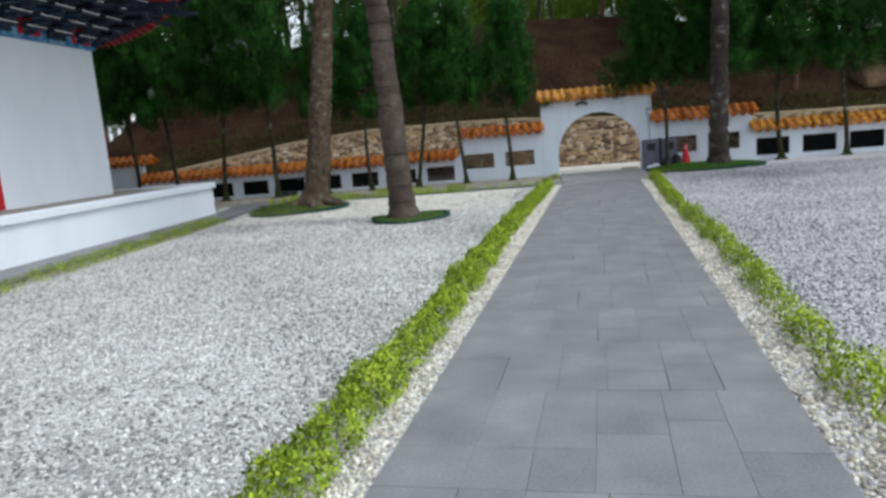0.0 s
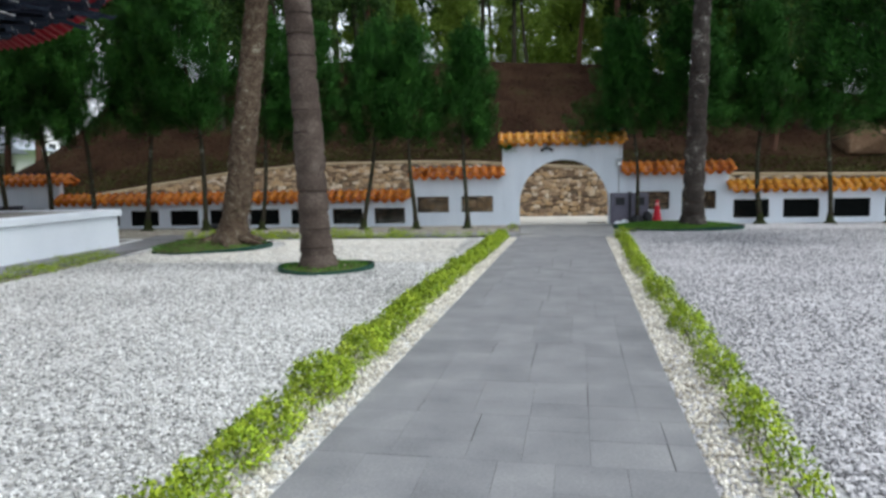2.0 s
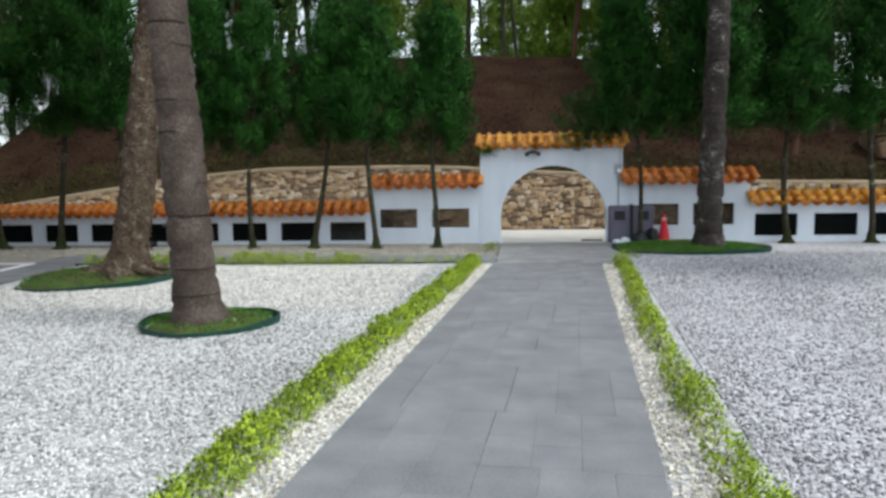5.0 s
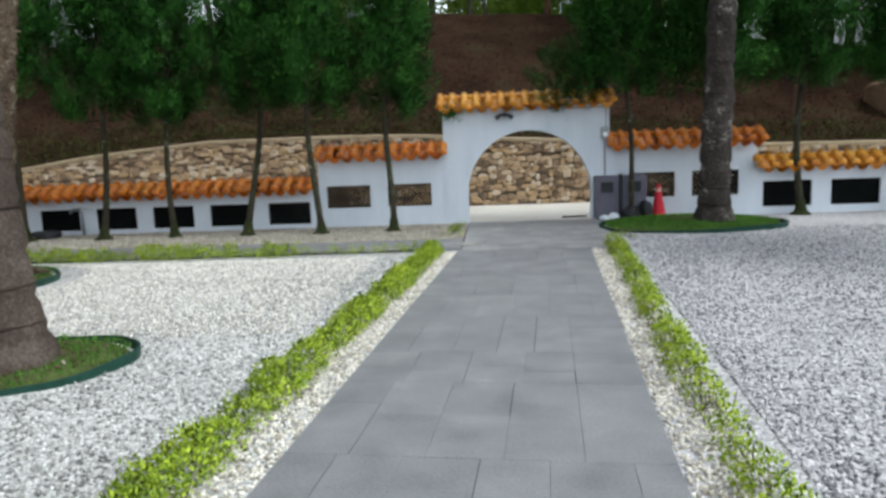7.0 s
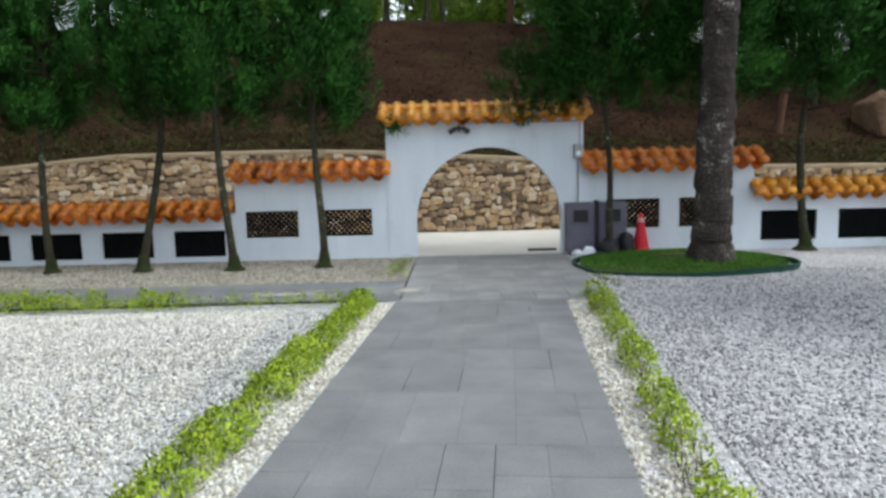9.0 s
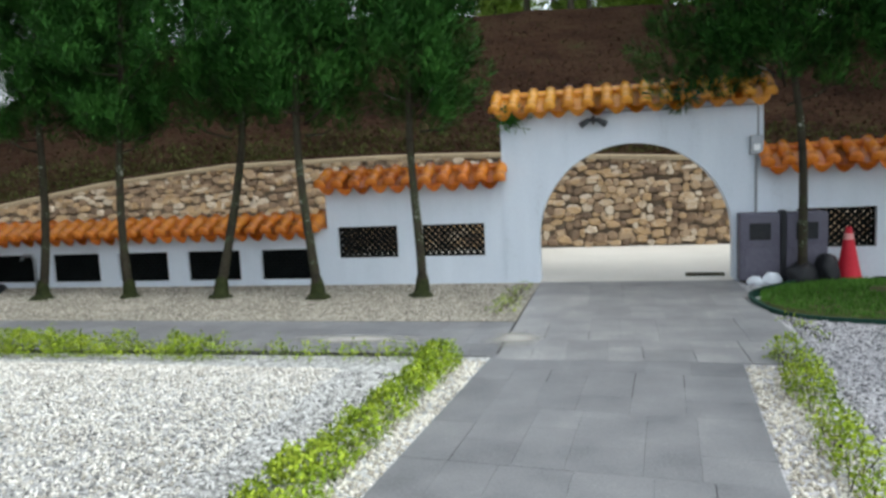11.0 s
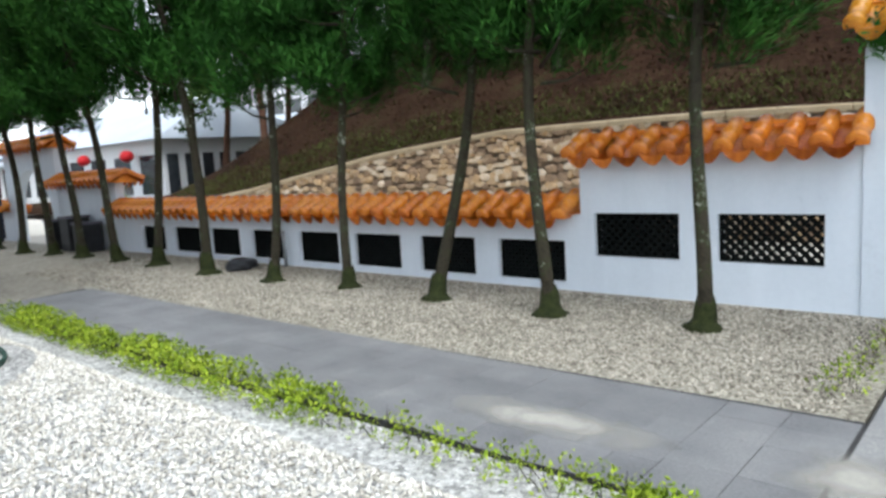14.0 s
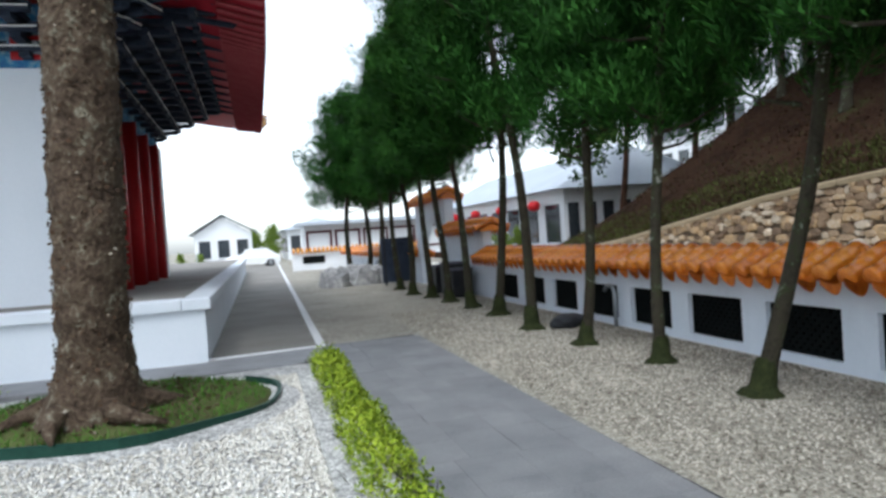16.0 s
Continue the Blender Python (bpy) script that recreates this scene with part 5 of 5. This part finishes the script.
def lump(name, label, category, at, size, mat, seed, parent=None):
    bm = bmesh.new()
    bmesh.ops.create_icosphere(bm, subdivisions=3, radius=1.0)
    for v in bm.verts:
        k = 1 + 0.28 * noise.noise(v.co * 1.6 + Vector((seed * 3.1, 0, 0))) + 0.1 * noise.noise(v.co * 4 + Vector((0, seed, 0)))
        v.co = Vector((v.co.x * size[0] * k, v.co.y * size[1] * k, max(v.co.z, -0.75) * size[2] * k))
    zmin = min(v.co.z for v in bm.verts)
    bmesh.ops.translate(bm, vec=(0, 0, -zmin), verts=bm.verts)
    ob = finish(name, bm, mat, smooth=True)
    ob.matrix_basis = pose(*at, 0, 0, seed * 47)
    return tagged(ob, label, category)


lump("black_bag", "black sack slumped against the grey boxes", "bag", (2.08, 21.85, -0.015), (0.26, 0.16, 0.17), DARK, 1)
lump("black_bag", "small black sack on the gravel", "bag", (2.38, 21.9, -0.015), (0.16, 0.14, 0.22), DARK, 2)
lump("white_bag", "crumpled white bag beside the gate", "bag", (1.52, 21.88, -0.015), (0.10, 0.08, 0.07), PODIUM, 3)
lump("white_bag", "crumpled white bag beside the gate", "bag", (1.72, 21.88, -0.015), (0.13, 0.07, 0.09), PODIUM, 4)
ebox = thing("meter_box", "small grey electrical box with conduit on the gate wall", "electrical box", at=(1.60, 22.27, 1.70))
part("case", boxed(-0.08, 0.08, -0.10, 0.0, 0, 0.25, 0.012), METAL, ebox)
part("glass_window", boxed(-0.04, 0.04, -0.106, -0.099, 0.05, 0.13, 0.002), LINE, ebox)
bm = bmesh.new()
tube(bm, [(0, -0.03, 0.0), (0, -0.03, -0.78)], [0.016, 0.016], 8)
tube(bm, [(0.03, -0.03, 0.25), (0.03, -0.03, 0.62), (0.0, -0.03, 0.66), (-2.05, -0.03, 0.68)], [0.012] * 4, 6)
part("conduit", bm, METAL, ebox)
lamp = thing("flood_light", "small twin grey spotlight fixed over the arch", "lamp", at=(-0.51, 22.27, 2.22))
bm = bmesh.new()
tube(bm, [(0, 0, 0.10), (0, -0.10, 0.10), (0, -0.12, 0.0)], [0.025, 0.025, 0.02], 8)
part("arm", bm, DARKMETAL, lamp)
for s in (-1, 1):
    bm = bmesh.new()
    tube(bm, [(0, -0.11, 0.05), (s * 0.06, -0.13, 0.06), (s * 0.17, -0.17, -0.01)], [0.02, 0.035, 0.05], 12)
    part("spot_head", bm, DARKMETAL, lamp, smooth=True)
plank = finish("plank", boxed(0.75, 1.28, 22.75, 22.87, -0.02, 0.02, 0.005), BARK)
tagged(plank, "short weathered plank on the concrete lane", "plank")
pipe = finish("pipe", tube(bmesh.new(), [(3.0, 22.1, 0.03), (3.7, 22.12, 0.03)], [0.025, 0.025], 8), RUBBER)
tagged(pipe, "dark pipe lying at the wall foot", "pipe")
tap = thing("standpipe", "grey bent water pipe and black basin by the wall", "pipe", at=(-10.05, 22.18, -0.01))
bm = bmesh.new()
tube(bm, [(0, 0, 0), (0, 0, 0.50), (-0.06, 0, 0.58), (-0.22, 0, 0.58), (-0.28, 0, 0.50)], [0.03] * 5, 10)
part("pipe", bm, METAL, tap, smooth=True)
lump("black_basin", "black plastic basin on the gravel by the standpipe", "basin", (-10.6, 21.7, -0.015), (0.42, 0.28, 0.09), DARK, 7)


fern = thing("roof_fern", "dark green fern tuft growing under the gate roof corner", "plant", at=(-1.66, 22.12, 2.40))
rng = np.random.default_rng(8)
c = rng.normal(size=(500, 3)) * np.array([0.10, 0.05, 0.07])
v, t = blades(c, unit(rng.normal(size=(500, 3)) + np.array([0, -0.3, -0.3])), rng.uniform(0.05, 0.12, 500), rng.uniform(0.015, 0.03, 500), rng)
g = new("fronds", raw_mesh("fronds", v, t, NEEDLE))
g.parent = fern
g["kind"] = "stuff"


def sand_patch(x, y, rx, ry, seed, z):
    """A thin spill of pale sand with a ragged rim."""
    bm = bmesh.new()
    n = 40
    mid = bm.verts.new((0, 0, 0.004))
    rim = []
    for i in range(n):
        a = i * math.tau / n
        k = 1 + 0.45 * noise.noise(Vector((math.cos(a) * 1.6, math.sin(a) * 1.6, seed)))
        rim.append(bm.verts.new((rx * k * math.cos(a), ry * k * math.sin(a), 0.0)))
    for i in range(n):
        bm.faces.new((mid, rim[i], rim[(i + 1) % n]))
    ob = finish("sand_patch", bm, SAND)
    ob.matrix_basis = pose(x, y, z)
    return tagged(ob, "thin pale sand spilled over the slabs", "sand", kind="structure")


SAND = material("pale_sand", two((0.36, 0.35, 0.32), (0.55, 0.53, 0.48)), 6, 40, 0.9, 0.3)
nt = SAND.node_tree
out = next(n for n in nt.nodes if n.type == 'OUTPUT_MATERIAL')
shader = out.inputs[0].links[0].from_socket
gen = nt.nodes.new('ShaderNodeTexCoord')
mid = nt.nodes.new('ShaderNodeVectorMath')
mid.operation = 'SUBTRACT'
mid.inputs[1].default_value = (0.5, 0.5, 0.5)
size = nt.nodes.new('ShaderNodeVectorMath')
size.operation = 'MULTIPLY'
size.inputs[1].default_value = (2.0, 2.0, 0.0)
far_off = nt.nodes.new('ShaderNodeVectorMath')
far_off.operation = 'LENGTH'
grain = nt.nodes.new('ShaderNodeTexNoise')
grain.inputs['Scale'].default_value = 4.5
grain.inputs['Detail'].default_value = 8.0
nt.links.new(gen.outputs['Object'], grain.inputs['Vector'])
nt.links.new(gen.outputs['Generated'], mid.inputs[0])
nt.links.new(mid.outputs[0], size.inputs[0])
nt.links.new(size.outputs[0], far_off.inputs[0])
worn = nt.nodes.new('ShaderNodeMath')
worn.operation = 'ADD'
nt.links.new(far_off.outputs['Value'], worn.inputs[0])
nt.links.new(grain.outputs[0], worn.inputs[1])
cover = nt.nodes.new('ShaderNodeMapRange')
cover.inputs['From Min'].default_value = 0.6
cover.inputs['From Max'].default_value = 1.3
cover.inputs['To Min'].default_value = 0.9
cover.inputs['To Max'].default_value = 0.0
nt.links.new(worn.outputs[0], cover.inputs['Value'])
clear = nt.nodes.new('ShaderNodeBsdfTransparent')
blend = nt.nodes.new('ShaderNodeMixShader')
nt.links.new(cover.outputs[0], blend.inputs[0])
nt.links.new(clear.outputs[0], blend.inputs[1])
nt.links.new(shader, blend.inputs[2])
nt.links.new(blend.outputs[0], out.inputs[0])
sand_patch(-2.75, 18.68, 1.0, 0.3, 1, 0.006)
sand_patch(-1.25, 18.75, 0.35, 0.4, 2, 0.0065)

# ---- far end: rocks, second gate, buildings, car ----
def boulder(x, y, s, seed):
    """An angular quarried block: a cut polyhedron."""
    r = random.Random(seed)
    bm = bmesh.new()
    pts = [bm.verts.new((r.uniform(-1, 1) * s, r.uniform(-0.8, 0.8) * s, r.uniform(0, 1.25) * s)) for _ in range(16)]
    pts += [bm.verts.new((sx * s * 0.7, sy * s * 0.6, 0)) for sx in (-1, 1) for sy in (-1, 1)]
    bmesh.ops.convex_hull(bm, input=pts)
    bmesh.ops.delete(bm, geom=[v for v in bm.verts if not v.link_faces], context='VERTS')
    bmesh.ops.bevel(bm, geom=bm.edges[:], offset=0.03 * s, segments=1, affect='EDGES')
    ob = finish("rock", bm, ROCK)
    ob.matrix_basis = pose(x, y, -0.03, 0, 0, seed * 31)
    return tagged(ob, "rough angular pale grey boulder in a pile", "rock", "pile of boulders")


rr = random.Random(21)
for i in range(34):
    boulder(-23.9 - rr.uniform(0, 3.0), 19.55 + rr.uniform(0, 2.0), rr.uniform(0.26, 0.56), 40 + i)
for x, y, k, sd in ((11.6, 29.6, 1.15, 90), (13.9, 29.9, 1.3, 91)):
    b = boulder(x, y, k, sd)
    b.location.z = hill_z(x, y) - 0.25
    b.data.materials[0] = BARE_ROCK
    tagged(b, "large tan sandstone boulder above the retaining wall", "rock", "boulders on the slope")
wall_run("wall_far_step", -19.3, -16.2, 1.52, [], -0.15, "white stepped garden wall beside the far gate")
tile_roof(-19.3, -15.9, 1.52, 1.80, GLAZE, "orange glazed tile roof on the far stepped wall")
gate_wall("gate_arch_far", -22.85, -19.3, -21.07, ARC_R, ARC_Z, GATE_TOP, "white plastered far gate with a round arched opening")
tile_roof(-22.89, -19.26, GATE_TOP, 2.78, GLAZE, "orange glazed tile roof over the far gate")
wall_run("wall_far_low", -42.0, -22.85, 0.86, [(-24.6 - 1.4 * i, -23.7 - 1.4 * i, 0.1, 0.56) for i in range(12)], -0.15, "low white garden wall")
tile_roof(-42.0, -22.85, 0.86, 1.14, GLAZE, "orange glazed tile roof along the far low wall", pitch=0.3)


def gable_bm(x, y0, y1, h, rise):
    """The triangular wall under a gable, with some thickness."""
    bm = bmesh.new()
    m = (y0 + y1) / 2
    a = [[bm.verts.new((x - d, y, z)) for y, z in ((y0, h), (y1, h), (m, h + rise - 0.2))] for d in (0, 0.2)]
    bm.faces.new(a[0])
    bm.faces.new(a[1][::-1])
    for i in range(3):
        j = (i + 1) % 3
        bm.faces.new((a[0][i], a[1][i], a[1][j], a[0][j]))
    return bm


def building(name, label, x0, x1, y0, y1, h, roof_h, cols, rows, face, z=-0.09, lanterns=0, gable=False):
    """A white block with window openings, a sloped or flat roof and a projecting eave."""
    b = thing(name, label, "building", at=(0, 0, z))
    part("wall", boxed(x0, x1, y0, y1, 0, h), BUILD, b)
    bm = bmesh.new()
    if roof_h:
        o = 0.6
        v = [bm.verts.new(p) for p in ((x0 - o, y0 - o, h), (x1 + o, y0 - o, h), (x1 + o, y1 + o, h), (x0 - o, y1 + o, h),
                                       (x0 + 1.5, (y0 + y1) / 2, h + roof_h), (x1 - 1.5, (y0 + y1) / 2, h + roof_h))]
        if gable:
            v[4].co.x, v[5].co.x = x0 - o, x1 + o
            part("gable", gable_bm(x1 + 0.003, y0, y1, h, roof_h), BUILD, b)
        for q in ((0, 1, 5, 4), (2, 3, 4, 5)) if gable else ((0, 1, 5, 4), (2, 3, 4, 5), (1, 2, 5), (3, 0, 4), (3, 2, 1, 0)):
            bm.faces.new([v[i] for i in q])
    else:
        box(bm, x0 - 0.25, x1 + 0.25, y0 - 0.25, y1 + 0.25, h, h + 0.35)
    part("roof", bm, ROOFG if roof_h else BUILD, b)
    for r in range(rows):
        for c in range(cols):
            for f in face:
                if f == "s":
                    w = (x1 - x0) / cols
                    cx = x0 + w * (c + 0.5)
                    q = (cx - w * 0.3, cx + w * 0.3, y0 - 0.06, y0 + 0.1)
                else:
                    w = (y1 - y0) / cols
                    cy = y0 + w * (c + 0.5)
                    q = (x1 - 0.1, x1 + 0.06, cy - w * 0.3, cy + w * 0.3)
                hh = h / rows
                win = part("window", boxed(*q, hh * r + hh * 0.25, hh * r + hh * 0.8, 0.01), GLASS, b)
                sill = (q[0] - 0.08, q[1] + 0.08, q[2] - 0.06, q[3]) if f == "s" else (q[0], q[1] + 0.06, q[2] - 0.08, q[3] + 0.08)
                part("sill", boxed(*sill, hh * r + hh * 0.22, hh * r + hh * 0.25), BUILD, win)
    for i in range(lanterns):
        bm = bmesh.new()
        bmesh.ops.create_uvsphere(bm, u_segments=14, v_segments=10, radius=0.32)
        bmesh.ops.scale(bm, vec=(1, 1, 0.85), verts=bm.verts)
        bmesh.ops.translate(bm, vec=(x0 + (i + 0.5) * (x1 - x0) / lanterns, y0 - 0.5, h - 0.65), verts=bm.verts)
        part("lantern", bm, RED, b, "round red lantern", smooth=True)
    return b


building("pavilion", "long white single-storey building with a pale roof and red lanterns", -54, -30.5, 31, 39, 3.3, 2.2, 9, 1, "se", lanterns=5)
building("pavilion", "low white building with a pale blue roof behind the slope", -58, -37, 43, 51, 4.0, 1.6, 6, 1, "s")
building("apartment_building", "tall white multi-storey building behind the slope", -74, -50, 62, 76, 19, 0, 8, 6, "se")
building("small_house", "small white gabled house at the far end", -80, -72, 11.6, 16.9, 3.1, 1.9, 3, 1, "e", gable=True)
building("small_house", "long white house beyond the lane", -96, -76, 20.5, 27, 3.2, 1.2, 4, 1, "se")

car = thing("car", "white parked hatchback at the end of the lane", "car", at=(-58.0, 16.9, -0.05), turn=8)
bm = bmesh.new()
prof = [(-1.0, 0.25), (-1.02, 0.75), (-0.85, 0.95), (0.85, 0.95), (1.02, 0.75), (1.0, 0.25)]
rows = []
for y, zs, ws in ((-2.1, 0.85, 0.86), (-1.9, 0.95, 0.95), (-0.9, 1.0, 1.0), (1.6, 1.0, 1.0), (2.05, 0.95, 0.93)):
    rows.append([bm.verts.new((x * 0.86 * ws, y, z * zs)) for x, z in prof])
for a, b in zip(rows, rows[1:]):
    for i in range(6):
        bm.faces.new((a[i], a[(i + 1) % 6], b[(i + 1) % 6], b[i]))
bm.faces.new(rows[0])
bm.faces.new(rows[-1][::-1])
rows = []
for y, z, w in ((-1.1, 0.93, 0.78), (-0.4, 1.45, 0.62), (1.1, 1.47, 0.62), (1.8, 0.95, 0.76)):
    rows.append([bm.verts.new((-w, y, 0.9)), bm.verts.new((-w * 0.98, y, z)), bm.verts.new((w * 0.98, y, z)), bm.verts.new((w, y, 0.9))])
for a, b in zip(rows, rows[1:]):
    for i in range(3):
        bm.faces.new((a[i], a[i + 1], b[i + 1], b[i]))
bmesh.ops.recalc_face_normals(bm, faces=bm.faces)
part("body", bm, CAR, car)
part("windscreen", boxed(-0.55, 0.55, -0.90, -0.62, 1.05, 1.38, 0.01), GLASS, car)
part("bumper", boxed(-0.84, 0.84, -2.14, -2.02, 0.25, 0.48, 0.02), DARK, car)
for sx in (-1, 1):
    part("headlight", boxed(sx * 0.62 - 0.14, sx * 0.62 + 0.14, -2.0, -1.84, 0.66, 0.80, 0.02), GLASS, car)
    for y in (-1.3, 1.3):
        bm = bmesh.new()
        tube(bm, [(sx * 0.68, y, 0.31), (sx * 0.87, y, 0.31)], [0.31, 0.31], 18)
        wheel = part("wheel", bm, RUBBER, car)
        part("rim", tube(bmesh.new(), [(sx * 0.70, y, 0.31), (sx * 0.885, y, 0.31)], [0.19, 0.19], 14), METAL, wheel)
for x, y, k in ((-84, 19.0, 0.6), (-88, 17.2, 0.55), (-70, 10.5, 0.22), (-70, 12.2, 0.2), (-69, 18.8, 0.25), (-36, 29, 0.28), (-33.5, 29.2, 0.22), (-31, 29.0, 0.25)):
    copy_thing(WOOD[3], pose(x, y, -0.1, 0, 0, x * 37)).scale = (k, k, k * 0.8)
screen = thing("notice_board", "blue-grey board leaning by the far gate", "board", at=(-22.9, 21.6, -0.02))
part("panel", boxed(-0.02, 0.02, -0.5, 0.5, 0.1, 1.5, 0.01), DARKBLUE, screen)
for q in (-0.4, 0.4):
    part("post", boxed(-0.03, 0.03, q - 0.03, q + 0.03, 0.0, 1.55), DARK, screen)
for x, y, sz in ((-16.9, 21.9, 0.42), (-17.7, 21.95, 0.5), (-18.5, 21.9, 0.45)):
    crate = thing("crate", "dark stacked crate against the far wall", "crate", "crates by the far gate", at=(x, y, -0.015))
    part("body", boxed(-sz / 2, sz / 2, -0.25, 0.25, 0.0, sz * 1.5, 0.02), DARK, crate)
    part("lid", boxed(-sz / 2 - 0.02, sz / 2 + 0.02, -0.27, 0.27, sz * 1.5, sz * 1.5 + 0.05, 0.01), GREY, crate)
far_wall = thing("boundary_wall", "low boundary wall with orange tiles at the far end", "wall")
part("wall", boxed(-43.4, -43.1, 19.3, 27, -0.1, 0.95), BUILD, far_wall)
bm = bmesh.new()
for i in range(31):
    y = 19.4 + 0.25 * i
    tube(bm, [(-42.85, y, 0.97), (-43.25, y, 1.2), (-43.65, y, 0.97)], [0.08, 0.08, 0.08], 7)
part("tiles", bm, GLAZE_Y, far_wall)
part("opening", boxed(-43.12, -43.08, 19.9, 21.2, 0.3, 0.75), BLACK, far_wall)


shed = thing("garden_pavilion", "low white pavilion with dark red framed panels behind the far wall", "building", at=(-48.0, 21.0, -0.09))
part("wall", boxed(-3.0, 0.0, -0.6, 9.0, 0, 2.75), BUILD, shed)
part("roof", boxed(-3.6, 0.9, -1.1, 9.6, 2.75, 3.0, 0.03), ROOFG, shed)
for k in range(5):
    y = -0.5 + 1.9 * k
    bm = bmesh.new()
    for q in ((y, y + 1.7, 0.9, 1.02), (y, y + 1.7, 2.25, 2.4), (y, y + 0.14, 1.02, 2.25), (y + 1.56, y + 1.7, 1.02, 2.25)):
        box(bm, 0.003, 0.09, *q)
    part("panel_frame", bm, MAROON, shed, "dark red panel frame")


fence = thing("railing", "white metal railing above the retaining wall", "railing", at=(13.2, 27.7, hill_z(13.2, 27.7) - 0.08))
for k in range(5):
    part("post", boxed(0.7 * k - 0.025, 0.7 * k + 0.025, -0.025, 0.025, 0, 0.95, 0.004), LINE, fence)
for z in (0.18, 0.86):
    part("rail", boxed(0.026, 2.774, -0.018, 0.018, z, z + 0.045, 0.004), LINE, fence)
for k in range(20):
    if k % 5:
        part("bar", boxed(0.14 * k - 0.01, 0.14 * k + 0.01, -0.01, 0.01, 0.226, 0.858), LINE, fence)


# ---- slabs of the paths ----
def slab_mesh(w, l, mat, wide):
    """A slab; the wide ones of its joints stand open on two sides."""
    g, h = 0.0009, 0.005 if wide else 0.0009
    bm = boxed(-w / 2 + g, w / 2 - (h if wide > 1 else g), -l / 2 + g, l / 2 - h, -0.035, 0.0)
    es = [e for e in bm.edges if all(v.co.z > -0.01 for v in e.verts)]
    bmesh.ops.bevel(bm, geom=es, offset=0.0012, segments=1, affect='EDGES')
    me = bpy.data.meshes.new("slab")
    bm.to_mesh(me)
    bm.free()
    me.materials.append(mat)
    return me


SLABS = {}


def lay(parent, origin, turn, width, length, seed, mat):
    """Slabs in courses of uneven length and width, with staggered joints; local x across, y along."""
    r = random.Random(seed)
    v = 0.0
    while v < length - 0.05:
        run = min(r.choice((0.72, 0.96, 1.2)), length - v)
        cuts = [0.0]
        while cuts[-1] < width - 0.5:
            cuts.append(round(cuts[-1] + r.choice((0.30, 0.36, 0.42)), 2))
        cuts.append(round(width, 2))
        for u0, u1 in zip(cuts, cuts[1:]):
            ends = [0.0] + ([round(run * r.choice((0.35, 0.5, 0.65)), 2)] if run > 0.5 else []) + [round(run, 2)]
            for a, b in zip(ends, ends[1:]):
                key = (round(u1 - u0, 2), round(b - a, 2), mat, r.choice((0, 0, 0, 1, 2)))
                if min(key[:2]) < 0.05:
                    continue
                if key not in SLABS:
                    SLABS[key] = slab_mesh(*key)
                o = new("slab", SLABS[key])
                o.parent = parent
                o.matrix_basis = pose(*origin, 0, 0, turn) @ pose((u0 + u1) / 2, v + (a + b) / 2, r.uniform(-0.0008, 0.0008), r.uniform(-0.05, 0.05), r.uniform(-0.06, 0.06), 0)
        v += run


path = tagged(finish("path", sheet_bm([(edge_x(-8), -8), (edge_x(-8) + PW, -8), (edge_x(18.4) + PW, 18.4), (1.33, 19.2), (1.32, 22.26), (-1.32, 22.26), (-1.33, 18.15), (edge_x(18.15), 18.15)], -0.005), SLATE_BED),
              "dark slate slab path leading to the arched gate", "path", kind="structure")
ang = -math.degrees(math.atan(K))
lay(path, (edge_x(-3), -3, 0), ang, PW, 21.3, 1, SLATE)
lay(path, (-1.31, 18.04, 0.005), 0, 2.64, 4.18, 2, SLATE_DUSTY)
side = tagged(finish("side_path", sheet_bm([(-1.33, 18.15), (-1.33, 19.6), (-11.4, 19.5), (-11.15, 18.15)], -0.005), SLATE_BED),
              "grey slab side path towards the lane", "path", kind="structure")
lay(side, (-1.34, 18.15, 0), 90, 1.40, 9.9, 3, SLATE)
